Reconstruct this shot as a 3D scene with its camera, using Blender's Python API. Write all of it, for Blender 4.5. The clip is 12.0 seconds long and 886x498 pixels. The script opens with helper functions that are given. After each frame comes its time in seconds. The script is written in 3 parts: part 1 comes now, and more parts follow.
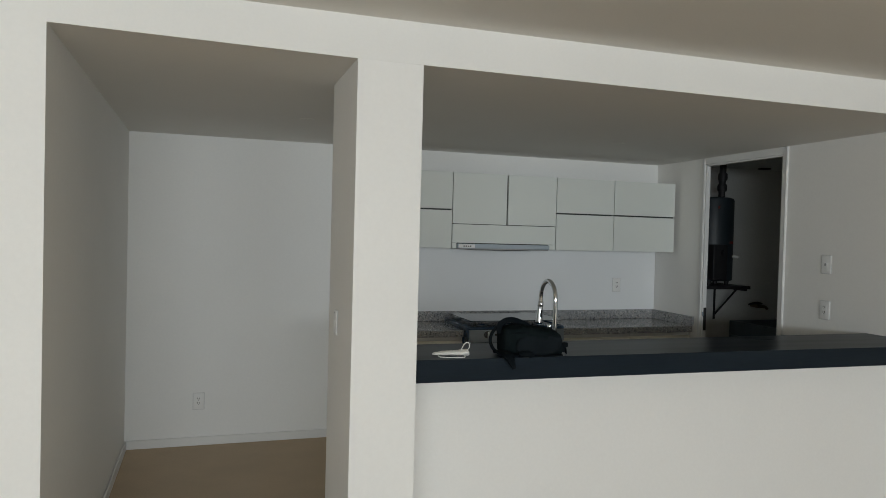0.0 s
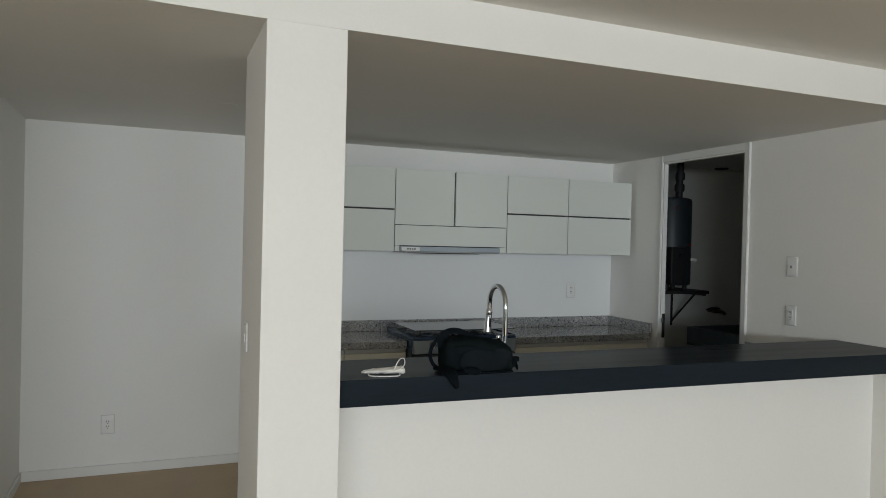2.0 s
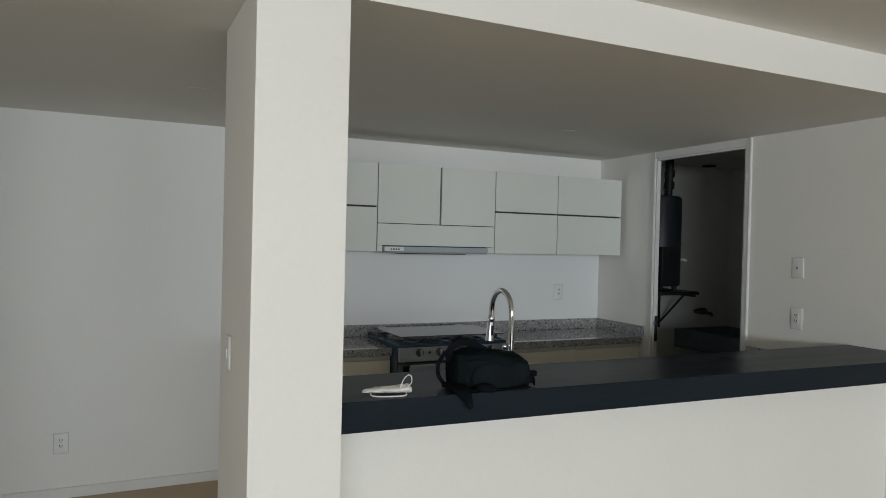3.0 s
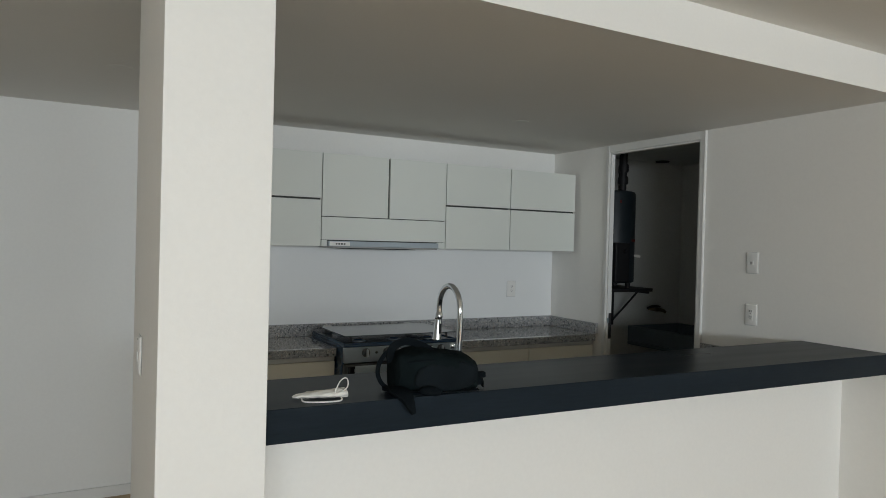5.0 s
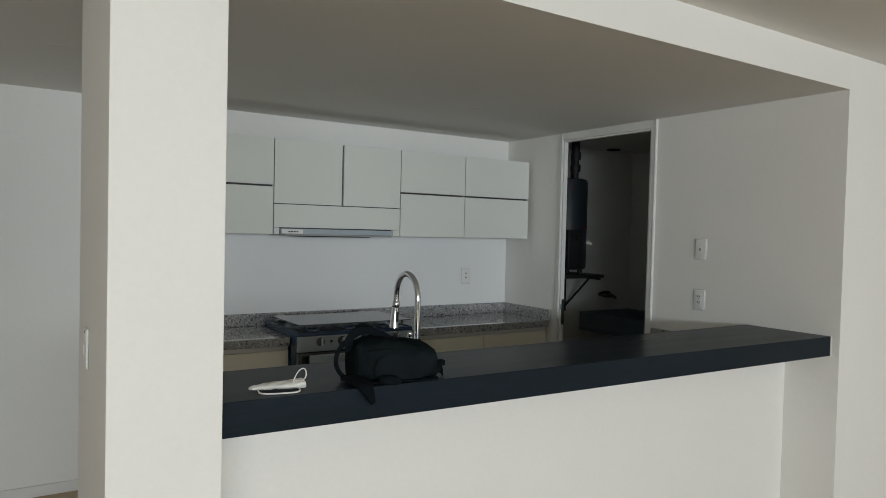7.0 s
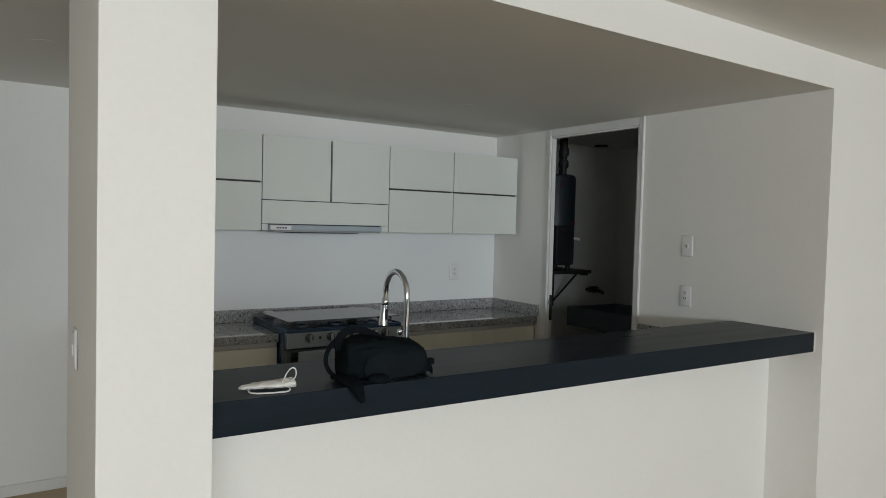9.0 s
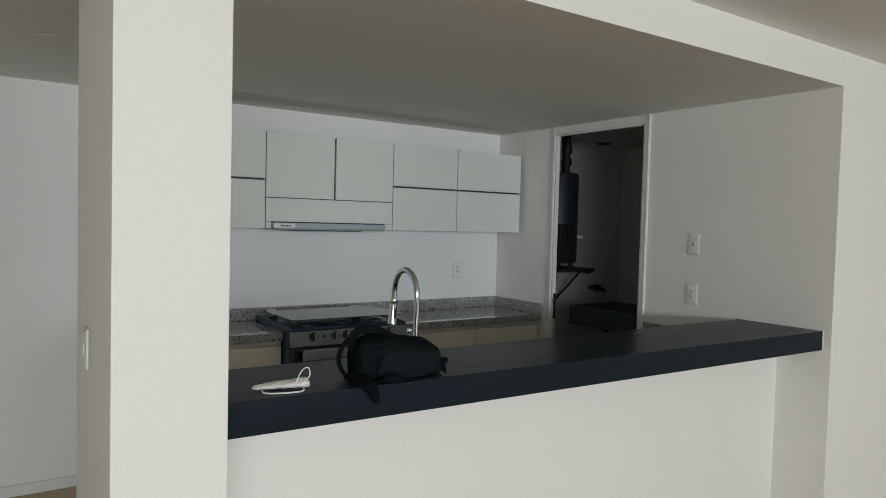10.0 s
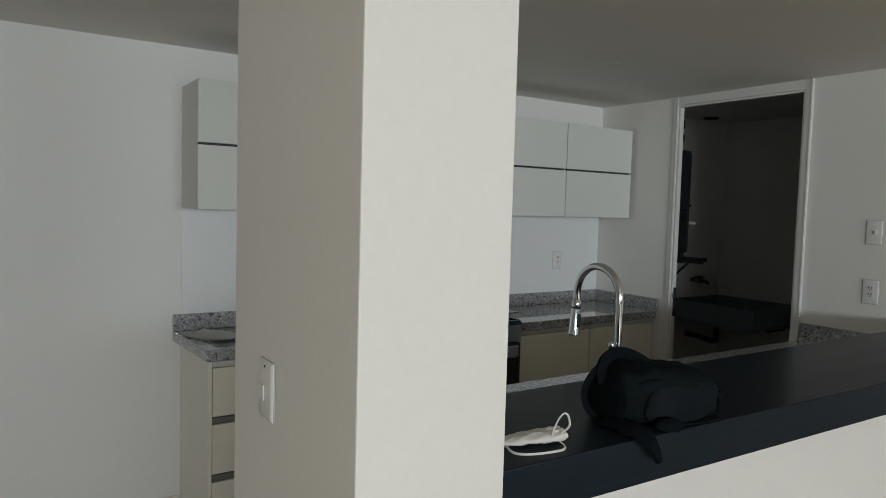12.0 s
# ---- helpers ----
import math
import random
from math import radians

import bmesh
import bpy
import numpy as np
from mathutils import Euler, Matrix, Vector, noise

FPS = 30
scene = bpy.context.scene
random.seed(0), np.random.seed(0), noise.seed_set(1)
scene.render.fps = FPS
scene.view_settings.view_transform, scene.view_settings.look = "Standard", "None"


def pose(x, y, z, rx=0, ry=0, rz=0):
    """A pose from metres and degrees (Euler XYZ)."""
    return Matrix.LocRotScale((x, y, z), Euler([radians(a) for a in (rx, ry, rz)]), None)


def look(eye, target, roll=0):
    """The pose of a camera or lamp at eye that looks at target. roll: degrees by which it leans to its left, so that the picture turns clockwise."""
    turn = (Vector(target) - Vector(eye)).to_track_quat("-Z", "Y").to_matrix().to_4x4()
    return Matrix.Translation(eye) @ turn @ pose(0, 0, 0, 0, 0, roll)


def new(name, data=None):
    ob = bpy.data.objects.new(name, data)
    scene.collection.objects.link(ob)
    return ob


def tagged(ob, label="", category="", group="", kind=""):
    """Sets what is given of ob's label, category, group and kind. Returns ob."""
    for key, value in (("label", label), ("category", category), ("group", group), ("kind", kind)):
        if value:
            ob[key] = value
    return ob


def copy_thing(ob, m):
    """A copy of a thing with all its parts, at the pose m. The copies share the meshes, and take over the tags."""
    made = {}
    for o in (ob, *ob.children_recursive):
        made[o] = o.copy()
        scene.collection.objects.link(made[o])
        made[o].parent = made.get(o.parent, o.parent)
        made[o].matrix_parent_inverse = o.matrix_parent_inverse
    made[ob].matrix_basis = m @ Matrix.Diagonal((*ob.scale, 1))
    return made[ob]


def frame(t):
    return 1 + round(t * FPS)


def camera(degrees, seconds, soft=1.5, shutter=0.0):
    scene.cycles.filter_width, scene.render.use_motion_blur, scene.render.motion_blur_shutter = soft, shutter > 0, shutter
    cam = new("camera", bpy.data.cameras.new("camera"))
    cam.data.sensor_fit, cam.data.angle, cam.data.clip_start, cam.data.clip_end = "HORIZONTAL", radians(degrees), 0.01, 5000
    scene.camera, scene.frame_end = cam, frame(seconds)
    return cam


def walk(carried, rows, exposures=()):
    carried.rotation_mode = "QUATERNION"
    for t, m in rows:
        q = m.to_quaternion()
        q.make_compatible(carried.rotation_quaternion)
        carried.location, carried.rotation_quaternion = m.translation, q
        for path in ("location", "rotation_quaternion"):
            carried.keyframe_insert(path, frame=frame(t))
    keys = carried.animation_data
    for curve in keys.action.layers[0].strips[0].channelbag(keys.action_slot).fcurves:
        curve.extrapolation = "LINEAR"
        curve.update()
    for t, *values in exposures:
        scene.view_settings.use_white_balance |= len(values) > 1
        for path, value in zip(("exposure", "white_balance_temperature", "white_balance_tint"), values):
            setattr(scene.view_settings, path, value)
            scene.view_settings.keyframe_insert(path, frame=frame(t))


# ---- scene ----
cam = camera(66.1, 12.0, soft=0.4)
PATH = [
    (0, (0.227, 0.078, 1.643), (0.835, 1.983, 1.601), 1.5),
    (0.5, (0.201, 0.159, 1.646), (0.838, 2.055, 1.614), 1.4),
    (1, (0.301, 0.25, 1.621), (0.981, 2.131, 1.601), 1.3),
    (1.5, (0.415, 0.334, 1.622), (1.125, 2.204, 1.604), 1.3),
    (2, (0.444, 0.464, 1.61), (1.179, 2.325, 1.591), 1.4),
    (2.5, (0.402, 0.665, 1.615), (1.18, 2.507, 1.596), 1.4),
    (3, (0.397, 0.818, 1.615), (1.238, 2.632, 1.594), 1.4),
    (5, (0.525, 0.978, 1.586), (1.483, 2.734, 1.566), 1.5),
    (5.5, (0.532, 0.964, 1.593), (1.522, 2.701, 1.565), 1.4),
    (6, (0.53, 0.955, 1.594), (1.554, 2.672, 1.556), 1.5),
    (6.5, (0.528, 0.978, 1.583), (1.587, 2.674, 1.54), 1.5),
    (7, (0.513, 1.008, 1.587), (1.594, 2.689, 1.533), 1.4),
    (7.5, (0.508, 1.003, 1.601), (1.598, 2.679, 1.534), 1.4),
    (9.5, (0.496, 1.004, 1.607), (1.614, 2.661, 1.533), 1.5),
    (10, (0.467, 1.059, 1.604), (1.59, 2.713, 1.526), 1.5),
    (10.5, (0.422, 1.176, 1.59), (1.546, 2.828, 1.505), 1.5),
    (11, (0.359, 1.353, 1.595), (1.482, 3.005, 1.496), 1.6),
    (11.5, (0.328, 1.617, 1.578), (1.449, 3.269, 1.468), 1.5),
    (12, (0.287, 1.931, 1.582), (1.388, 3.595, 1.458), 1.6),
]
walk(cam, [(t, look(eye, target, roll)) for t, eye, target, roll in PATH],
     [(0.0, -0.03), (1.0, -0.02), (1.5, 0.07), (2.0, 0.09), (3.0, 0.11), (5.0, 0.18), (11.4, 0.18), (12.0, 0.02)])

# ---- world and light ----
world = bpy.data.worlds.new("sky")
world.use_nodes = True
scene.world = world
wn = world.node_tree.nodes
sky = wn.new("ShaderNodeTexSky")
sky.sky_type = 'NISHITA'
sky.sun_disc = False
sky.sun_elevation, sky.sun_rotation = radians(50), radians(20)
world.node_tree.links.new(sky.outputs[0], wn["Background"].inputs[0])
wn["Background"].inputs[1].default_value = 0.06


def window_light(name, x, y, z, w, h, power, colour, rz):
    d = bpy.data.lights.new(name, 'AREA')
    d.shape, d.size, d.size_y, d.energy, d.color = 'RECTANGLE', w, h, power, colour
    o = new(name, d)
    o.matrix_world = pose(x, y, z, 90, 0, rz)
    return o


WINDOW = -7.45                               # inner face of the living-room window wall
window_light("window_daylight", -1.0, WINDOW + 0.03, 1.87, 8.6, 0.76, 385, (0.882, 0.957, 1.008), 0).data.spread = radians(155)

# ---- materials ----


def material(name, base, rough=0.5, metal=0.0, vary=0.06, scale=3.0, fine=0.0, fine_scale=300.0, bump=0.0, bump_scale=200.0, spec=0.5, coat=0.0, rough_vary=0.0, stretch=(1, 1, 1)):
    """Principled surface with a broad mottle, a fine grain and a relief."""
    m = bpy.data.materials.new(name)
    m.use_nodes = True
    n, l = m.node_tree.nodes, m.node_tree.links
    p = n["Principled BSDF"]
    p.inputs["Roughness"].default_value, p.inputs["Metallic"].default_value = rough, metal
    p.inputs["Specular IOR Level"].default_value = spec
    p.inputs["Coat Weight"].default_value = coat
    tc = n.new("ShaderNodeTexCoord")
    mp = n.new("ShaderNodeMapping")
    mp.inputs["Scale"].default_value = stretch
    l.new(tc.outputs["Object"], mp.inputs["Vector"])
    big = n.new("ShaderNodeTexNoise")
    big.inputs["Scale"].default_value, big.inputs["Detail"].default_value = scale, 5
    l.new(mp.outputs[0], big.inputs["Vector"])
    small = n.new("ShaderNodeTexNoise")
    small.inputs["Scale"].default_value, small.inputs["Detail"].default_value = fine_scale, 3
    l.new(mp.outputs[0], small.inputs["Vector"])
    ma = n.new("ShaderNodeMapRange")
    ma.inputs["From Min"].default_value, ma.inputs["From Max"].default_value = 0.25, 0.75
    ma.inputs["To Min"].default_value, ma.inputs["To Max"].default_value = 1 - vary, 1 + vary
    l.new(big.outputs["Fac"], ma.inputs["Value"])
    mb = n.new("ShaderNodeMapRange")
    mb.inputs["From Min"].default_value, mb.inputs["From Max"].default_value = 0.25, 0.75
    mb.inputs["To Min"].default_value, mb.inputs["To Max"].default_value = 1 - fine, 1 + fine
    l.new(small.outputs["Fac"], mb.inputs["Value"])
    mu = n.new("ShaderNodeMath")
    mu.operation = 'MULTIPLY'
    l.new(ma.outputs[0], mu.inputs[0]), l.new(mb.outputs[0], mu.inputs[1])
    vm = n.new("ShaderNodeVectorMath")
    vm.operation = 'SCALE'
    vm.inputs[0].default_value = base
    l.new(mu.outputs[0], vm.inputs["Scale"])
    l.new(vm.outputs[0], p.inputs["Base Color"])
    if rough_vary:
        mr = n.new("ShaderNodeMapRange")
        mr.inputs["From Min"].default_value, mr.inputs["From Max"].default_value = 0.3, 0.7
        mr.inputs["To Min"].default_value, mr.inputs["To Max"].default_value = rough - rough_vary, rough + rough_vary
        l.new(big.outputs["Fac"], mr.inputs["Value"])
        l.new(mr.outputs[0], p.inputs["Roughness"])
    if bump:
        bn = n.new("ShaderNodeTexNoise")
        bn.inputs["Scale"].default_value, bn.inputs["Detail"].default_value = bump_scale, 4
        l.new(tc.outputs["Object"], bn.inputs["Vector"])
        b = n.new("ShaderNodeBump")
        b.inputs["Strength"].default_value, b.inputs["Distance"].default_value = bump, 0.002
        l.new(bn.outputs["Fac"], b.inputs["Height"])
        l.new(b.outputs[0], p.inputs["Normal"])
    return m


def granite_material():
    m = bpy.data.materials.new("granite")
    m.use_nodes = True
    n, l = m.node_tree.nodes, m.node_tree.links
    p = n["Principled BSDF"]
    p.inputs["Roughness"].default_value = 0.035
    p.inputs["Specular IOR Level"].default_value = 0.75
    p.inputs["Coat Weight"].default_value, p.inputs["Coat Roughness"].default_value = 0.5, 0.03
    tc = n.new("ShaderNodeTexCoord")
    wob = n.new("ShaderNodeTexNoise")
    wob.inputs["Scale"].default_value = 60
    l.new(tc.outputs["Object"], wob.inputs["Vector"])
    mix = n.new("ShaderNodeVectorMath")
    mix.operation = 'MULTIPLY_ADD'
    mix.inputs[1].default_value = (0.02, 0.02, 0.02)
    l.new(wob.outputs["Color"], mix.inputs[0]), l.new(tc.outputs["Object"], mix.inputs[2])
    v = n.new("ShaderNodeTexVoronoi")
    v.inputs["Scale"].default_value = 120
    l.new(mix.outputs[0], v.inputs["Vector"])
    r = n.new("ShaderNodeValToRGB")
    r.color_ramp.interpolation = 'CONSTANT'
    stops = ((0.0, (0.085, 0.090, 0.098)), (0.06, (0.26, 0.268, 0.278)), (0.36, (0.36, 0.37, 0.378)), (0.68, (0.43, 0.437, 0.442)), (0.88, (0.41, 0.37, 0.34)), (0.93, (0.62, 0.61, 0.59)))
    e = r.color_ramp.elements
    while len(e) < len(stops):
        e.new(0.5)
    for k, (pos, c) in enumerate(stops):
        e[k].position, e[k].color = pos, (*c, 1)
    sep = n.new("ShaderNodeSeparateColor")
    l.new(v.outputs["Color"], sep.inputs[0])
    l.new(sep.outputs[0], r.inputs[0])
    f = n.new("ShaderNodeTexNoise")
    f.inputs["Scale"].default_value, f.inputs["Detail"].default_value = 260, 3
    l.new(tc.outputs["Object"], f.inputs["Vector"])
    mr = n.new("ShaderNodeMapRange")
    mr.inputs["From Min"].default_value, mr.inputs["From Max"].default_value = 0.3, 0.7
    mr.inputs["To Min"].default_value, mr.inputs["To Max"].default_value = 0.82, 1.16
    l.new(f.outputs["Fac"], mr.inputs["Value"])
    vm = n.new("ShaderNodeVectorMath")
    vm.operation = 'SCALE'
    l.new(r.outputs[0], vm.inputs[0]), l.new(mr.outputs[0], vm.inputs["Scale"])
    l.new(vm.outputs[0], p.inputs["Base Color"])
    return m


def glass_material():
    m = bpy.data.materials.new("clear_glass")
    m.use_nodes = True
    p = m.node_tree.nodes["Principled BSDF"]
    p.inputs["Transmission Weight"].default_value, p.inputs["Roughness"].default_value, p.inputs["IOR"].default_value = 1.0, 0.0, 1.45
    return m


PAINT = material("wall_paint", (0.839, 0.826, 0.788), 0.62, vary=0.018, scale=1.3, fine=0.012, fine_scale=60, bump=0.12, bump_scale=170, spec=0.35)
CEIL = material("ceiling_paint", (0.825, 0.813, 0.775), 0.75, vary=0.02, scale=1.1, fine=0.01, fine_scale=80, bump=0.15, bump_scale=140, spec=0.3)
TRIM = material("trim_paint", (0.76, 0.755, 0.73), 0.5, vary=0.02, scale=4)
FLOOR = material("beige_floor", (0.465, 0.345, 0.215), 0.5, vary=0.09, scale=2.5, fine=0.08, fine_scale=90, bump=0.1, bump_scale=120)
CEMENT = material("grey_plaster", (0.62, 0.635, 0.615), 0.8, vary=0.06, scale=2, fine=0.04, fine_scale=50, bump=0.2, bump_scale=120)
# the wall paint again, tinted by the cool daylight on the back wall
COOLLIGHT = material("wall_paint_cool_light", (0.832, 0.830, 0.803), 0.55, vary=0.018, scale=1.3, fine=0.012, fine_scale=60, bump=0.10, bump_scale=170, spec=0.4)
# wall paint under the cabinets, with the cool light there put into the colour
SPLASHLIGHT = material("cool_light_backsplash", (0.825, 0.838, 0.838), 0.35, vary=0.012, scale=1.6, fine=0.006, fine_scale=60, spec=0.4)
GRANITE = granite_material()
BAR = material("black_bar_top", (0.0150, 0.0215, 0.0285), 0.30, vary=0.16, scale=3, fine=0.10, fine_scale=45, spec=0.06, rough_vary=0.03, stretch=(0.35, 3, 3))
LACQUER = material("white_lacquer", (0.735, 0.76, 0.715), 0.42, vary=0.012, scale=2, spec=0.3)
CREAM = material("cream_laminate", (0.86, 0.825, 0.715), 0.30, vary=0.02, scale=3)
CARCASS = material("carcass_board", (0.68, 0.67, 0.63), 0.5, vary=0.02, scale=3)
# near-black that stands for the shade in the door gaps
GAPSHADE = material("gap_shade", (0.05, 0.05, 0.048), 0.6, vary=0.1)
ALU = material("brushed_aluminium", (0.50, 0.50, 0.49), 0.36, metal=1.0, vary=0.05, scale=8, fine=0.05, fine_scale=500)
STEEL = material("stainless_steel", (0.40, 0.46, 0.52), 0.40, metal=1.0, vary=0.06, scale=6, fine=0.05, fine_scale=400)
DARKSTEEL = material("dark_enamel", (0.028, 0.060, 0.110), 0.25, vary=0.15, scale=9, fine=0.1)
BRIGHT = material("polished_steel", (0.66, 0.70, 0.73), 0.3, metal=1.0, vary=0.03, scale=20)
KNOBDARK = material("dark_knob_metal", (0.10, 0.105, 0.11), 0.4, metal=0.7, vary=0.08, scale=20)
BLACKIRON = material("black_cast_iron", (0.014, 0.014, 0.016), 0.55, vary=0.15, bump=0.3, bump_scale=400)
RAIL = material("pale_aluminium_rail", (0.62, 0.62, 0.60), 0.45, metal=0.2, vary=0.03, scale=6)
GRIP = material("dull_grip_aluminium", (0.23, 0.23, 0.20), 0.5, metal=0.5, vary=0.05, scale=8)
HOODSILVER = material("silver_paint", (0.40, 0.455, 0.50), 0.5, metal=0.25, vary=0.03, scale=5, fine=0.03, fine_scale=300)
CHROME = material("chrome", (0.74, 0.78, 0.82), 0.08, metal=1.0, vary=0.02, scale=12)
LIDGLASS = material("smoked_glass_lid", (0.045, 0.056, 0.056), 0.06, vary=0.03, spec=0.45)
OVENGLASS = material("oven_glass", (0.012, 0.013, 0.015), 0.06, vary=0.05, spec=0.6)
PLASTIC = material("white_plastic", (0.815, 0.81, 0.785), 0.35, vary=0.015, scale=20)
# grey for the thin shadow line round the wall plates
RIMSHADE = material("rim_shade", (0.56, 0.56, 0.55), 0.5, vary=0.02)
GREYPLASTIC = material("grey_plastic", (0.36, 0.36, 0.35), 0.4, vary=0.03)
SLOT = material("dark_slot", (0.02, 0.02, 0.02), 0.6)
FABRIC = material("black_fabric", (0.0075, 0.0115, 0.0125), 0.95, vary=0.3, scale=14, fine=0.3, fine_scale=700, bump=0.5, bump_scale=650, spec=0.03)
POCKET = material("dark_grey_nylon", (0.009, 0.0125, 0.015), 0.85, vary=0.25, scale=14, fine=0.3, fine_scale=700, bump=0.5, bump_scale=650, spec=0.06)
WEBBING = material("black_webbing", (0.006, 0.0085, 0.0105), 0.85, vary=0.2, scale=30, fine=0.3, fine_scale=900, bump=0.6, bump_scale=900, spec=0.05)
MASKCLOTH = material("white_mask_cloth", (0.80, 0.78, 0.72), 0.85, vary=0.04, scale=40, fine=0.06, fine_scale=900, bump=0.4, bump_scale=800)
ELASTIC = material("white_elastic", (0.78, 0.77, 0.73), 0.8, vary=0.04, scale=60)
PAPER = material("white_paper", (0.93, 0.93, 0.92), 0.7, vary=0.03, scale=12)
HEATER = material("dark_heater_paint", (0.020, 0.029, 0.036), 0.45, vary=0.12, scale=6)
RED = material("red_mark", (0.13, 0.025, 0.02), 0.5)
BRASS = material("old_brass", (0.16, 0.125, 0.075), 0.45, metal=1.0, vary=0.15, scale=40)
TUBMAT = material("dark_grey_tub", (0.13, 0.17, 0.20), 0.5, vary=0.12, scale=7, fine=0.1)
SEALANT = material("white_sealant", (0.80, 0.79, 0.76), 0.55, vary=0.02, scale=30)
GLASS = glass_material()

# ---- helpers of this scene ----


def add_box(bm, lo, hi, bevel=0.0, seg=2):
    """A box with rounded edges, joined into bm."""
    t = bmesh.new()
    bmesh.ops.create_cube(t, size=1.0)
    for v in t.verts:
        v.co = Vector([(lo[k] + hi[k]) / 2 + v.co[k] * (hi[k] - lo[k]) for k in range(3)])
    for f in t.faces:
        f.material_index = 1
    if bevel:
        bmesh.ops.bevel(t, geom=list(t.edges), offset=bevel, segments=seg, affect='EDGES', profile=0.5, material=0)
    return merge(bm, t)


def merge(bm, t, m=None):
    me = bpy.data.meshes.new("tmp")
    if m is not None:
        t.transform(m)
    t.to_mesh(me)
    t.free()
    bm.from_mesh(me)
    bpy.data.meshes.remove(me)
    return bm


def box(lo, hi, bevel=0.0, seg=2):
    return add_box(bmesh.new(), lo, hi, bevel, seg)


def prism(points, z0, z1, bevel=0.0):
    """An upright prism over a plan outline."""
    bm = bmesh.new()
    lower = [bm.verts.new((x, y, z0)) for x, y in points]
    upper = [bm.verts.new((x, y, z1)) for x, y in points]
    n = len(points)
    bm.faces.new(lower[::-1]), bm.faces.new(upper)
    for k in range(n):
        bm.faces.new((lower[k], lower[(k + 1) % n], upper[(k + 1) % n], upper[k]))
    bmesh.ops.recalc_face_normals(bm, faces=bm.faces)
    for f in bm.faces:
        f.material_index = 1
    if bevel:
        bmesh.ops.bevel(bm, geom=list(bm.edges), offset=bevel, segments=2, affect='EDGES', profile=0.5, material=0)
    return bm


def sweep(points, radius, seg=12, flat=1.0, bm=None, closed=False):
    """A tube along points; radius a number or one per point; flat squeezes it across its normal."""
    bm = bm or bmesh.new()
    pts = [Vector(p) for p in points]
    n = len(pts)
    radii = radius if isinstance(radius, (list, tuple)) else [radius] * n
    rings, side = [], None
    for k, p in enumerate(pts):
        if closed:
            d = (pts[(k + 1) % n] - pts[k - 1]).normalized()
        else:
            d = (pts[min(k + 1, n - 1)] - pts[max(k - 1, 0)]).normalized()
        if side is None:
            side = d.orthogonal().normalized()
        side = (side - d * side.dot(d)).normalized()
        other = d.cross(side)
        rings.append([bm.verts.new(p + radii[k] * (math.cos(a) * side + flat * math.sin(a) * other)) for a in [2 * math.pi * j / seg for j in range(seg)]])
    last = n if closed else n - 1
    for k in range(last):
        a, b = rings[k], rings[(k + 1) % n]
        for j in range(seg):
            bm.faces.new((a[j], a[(j + 1) % seg], b[(j + 1) % seg], b[j]))
    if not closed:
        bm.faces.new(rings[0][::-1]), bm.faces.new(rings[-1])
    bmesh.ops.recalc_face_normals(bm, faces=bm.faces)
    return bm


def ribbon(points, width, thick, across):
    """A flat strap along points, its width along the direction across (one, or one per point)."""
    bm = bmesh.new()
    pts = [Vector(p) for p in points]
    across = across if isinstance(across, list) else Vector(across).normalized()
    rings = []
    for k, p in enumerate(pts):
        d = (pts[min(k + 1, len(pts) - 1)] - pts[max(k - 1, 0)]).normalized()
        c = Vector(across[k]) if isinstance(across, list) else across
        a = (c - d * c.dot(d)).normalized()
        up = d.cross(a)
        w = width[min(int(k * len(width) / len(pts)), len(width) - 1)] if isinstance(width, (list, tuple)) else width
        rings.append([bm.verts.new(p + sx * a * w / 2 + sy * up * thick / 2) for sx, sy in ((-1, -1), (1, -1), (1, 1), (-1, 1))])
    for r, s in zip(rings, rings[1:]):
        for j in range(4):
            bm.faces.new((r[j], r[(j + 1) % 4], s[(j + 1) % 4], s[j]))
    bm.faces.new(rings[0][::-1]), bm.faces.new(rings[-1])
    bmesh.ops.recalc_face_normals(bm, faces=bm.faces)
    return bm


def lathe(profile, seg=32, m=None):
    """A turned solid round z from (radius, height) pairs."""
    bm = bmesh.new()
    rings = [[bm.verts.new((r * math.cos(2 * math.pi * j / seg), r * math.sin(2 * math.pi * j / seg), z)) for j in range(seg)] for r, z in profile]
    for a, b in zip(rings, rings[1:]):
        for j in range(seg):
            bm.faces.new((a[j], a[(j + 1) % seg], b[(j + 1) % seg], b[j]))
    bm.faces.new(rings[0][::-1]), bm.faces.new(rings[-1])
    bmesh.ops.recalc_face_normals(bm, faces=bm.faces)
    if m is not None:
        bm.transform(m)
    return bm


def spline(points, steps=8):
    """Points of a smooth line through the given ones."""
    p = [Vector(q) for q in points]
    p = [2 * p[0] - p[1]] + p + [2 * p[-1] - p[-2]]
    out = []
    for k in range(1, len(p) - 2):
        for s in range(steps):
            u = s / steps
            out.append(0.5 * ((2 * p[k]) + (p[k + 1] - p[k - 1]) * u + (2 * p[k - 1] - 5 * p[k] + 4 * p[k + 1] - p[k + 2]) * u * u + (3 * p[k] - p[k - 1] - 3 * p[k + 1] + p[k + 2]) * u ** 3))
    return out + [p[-2]]


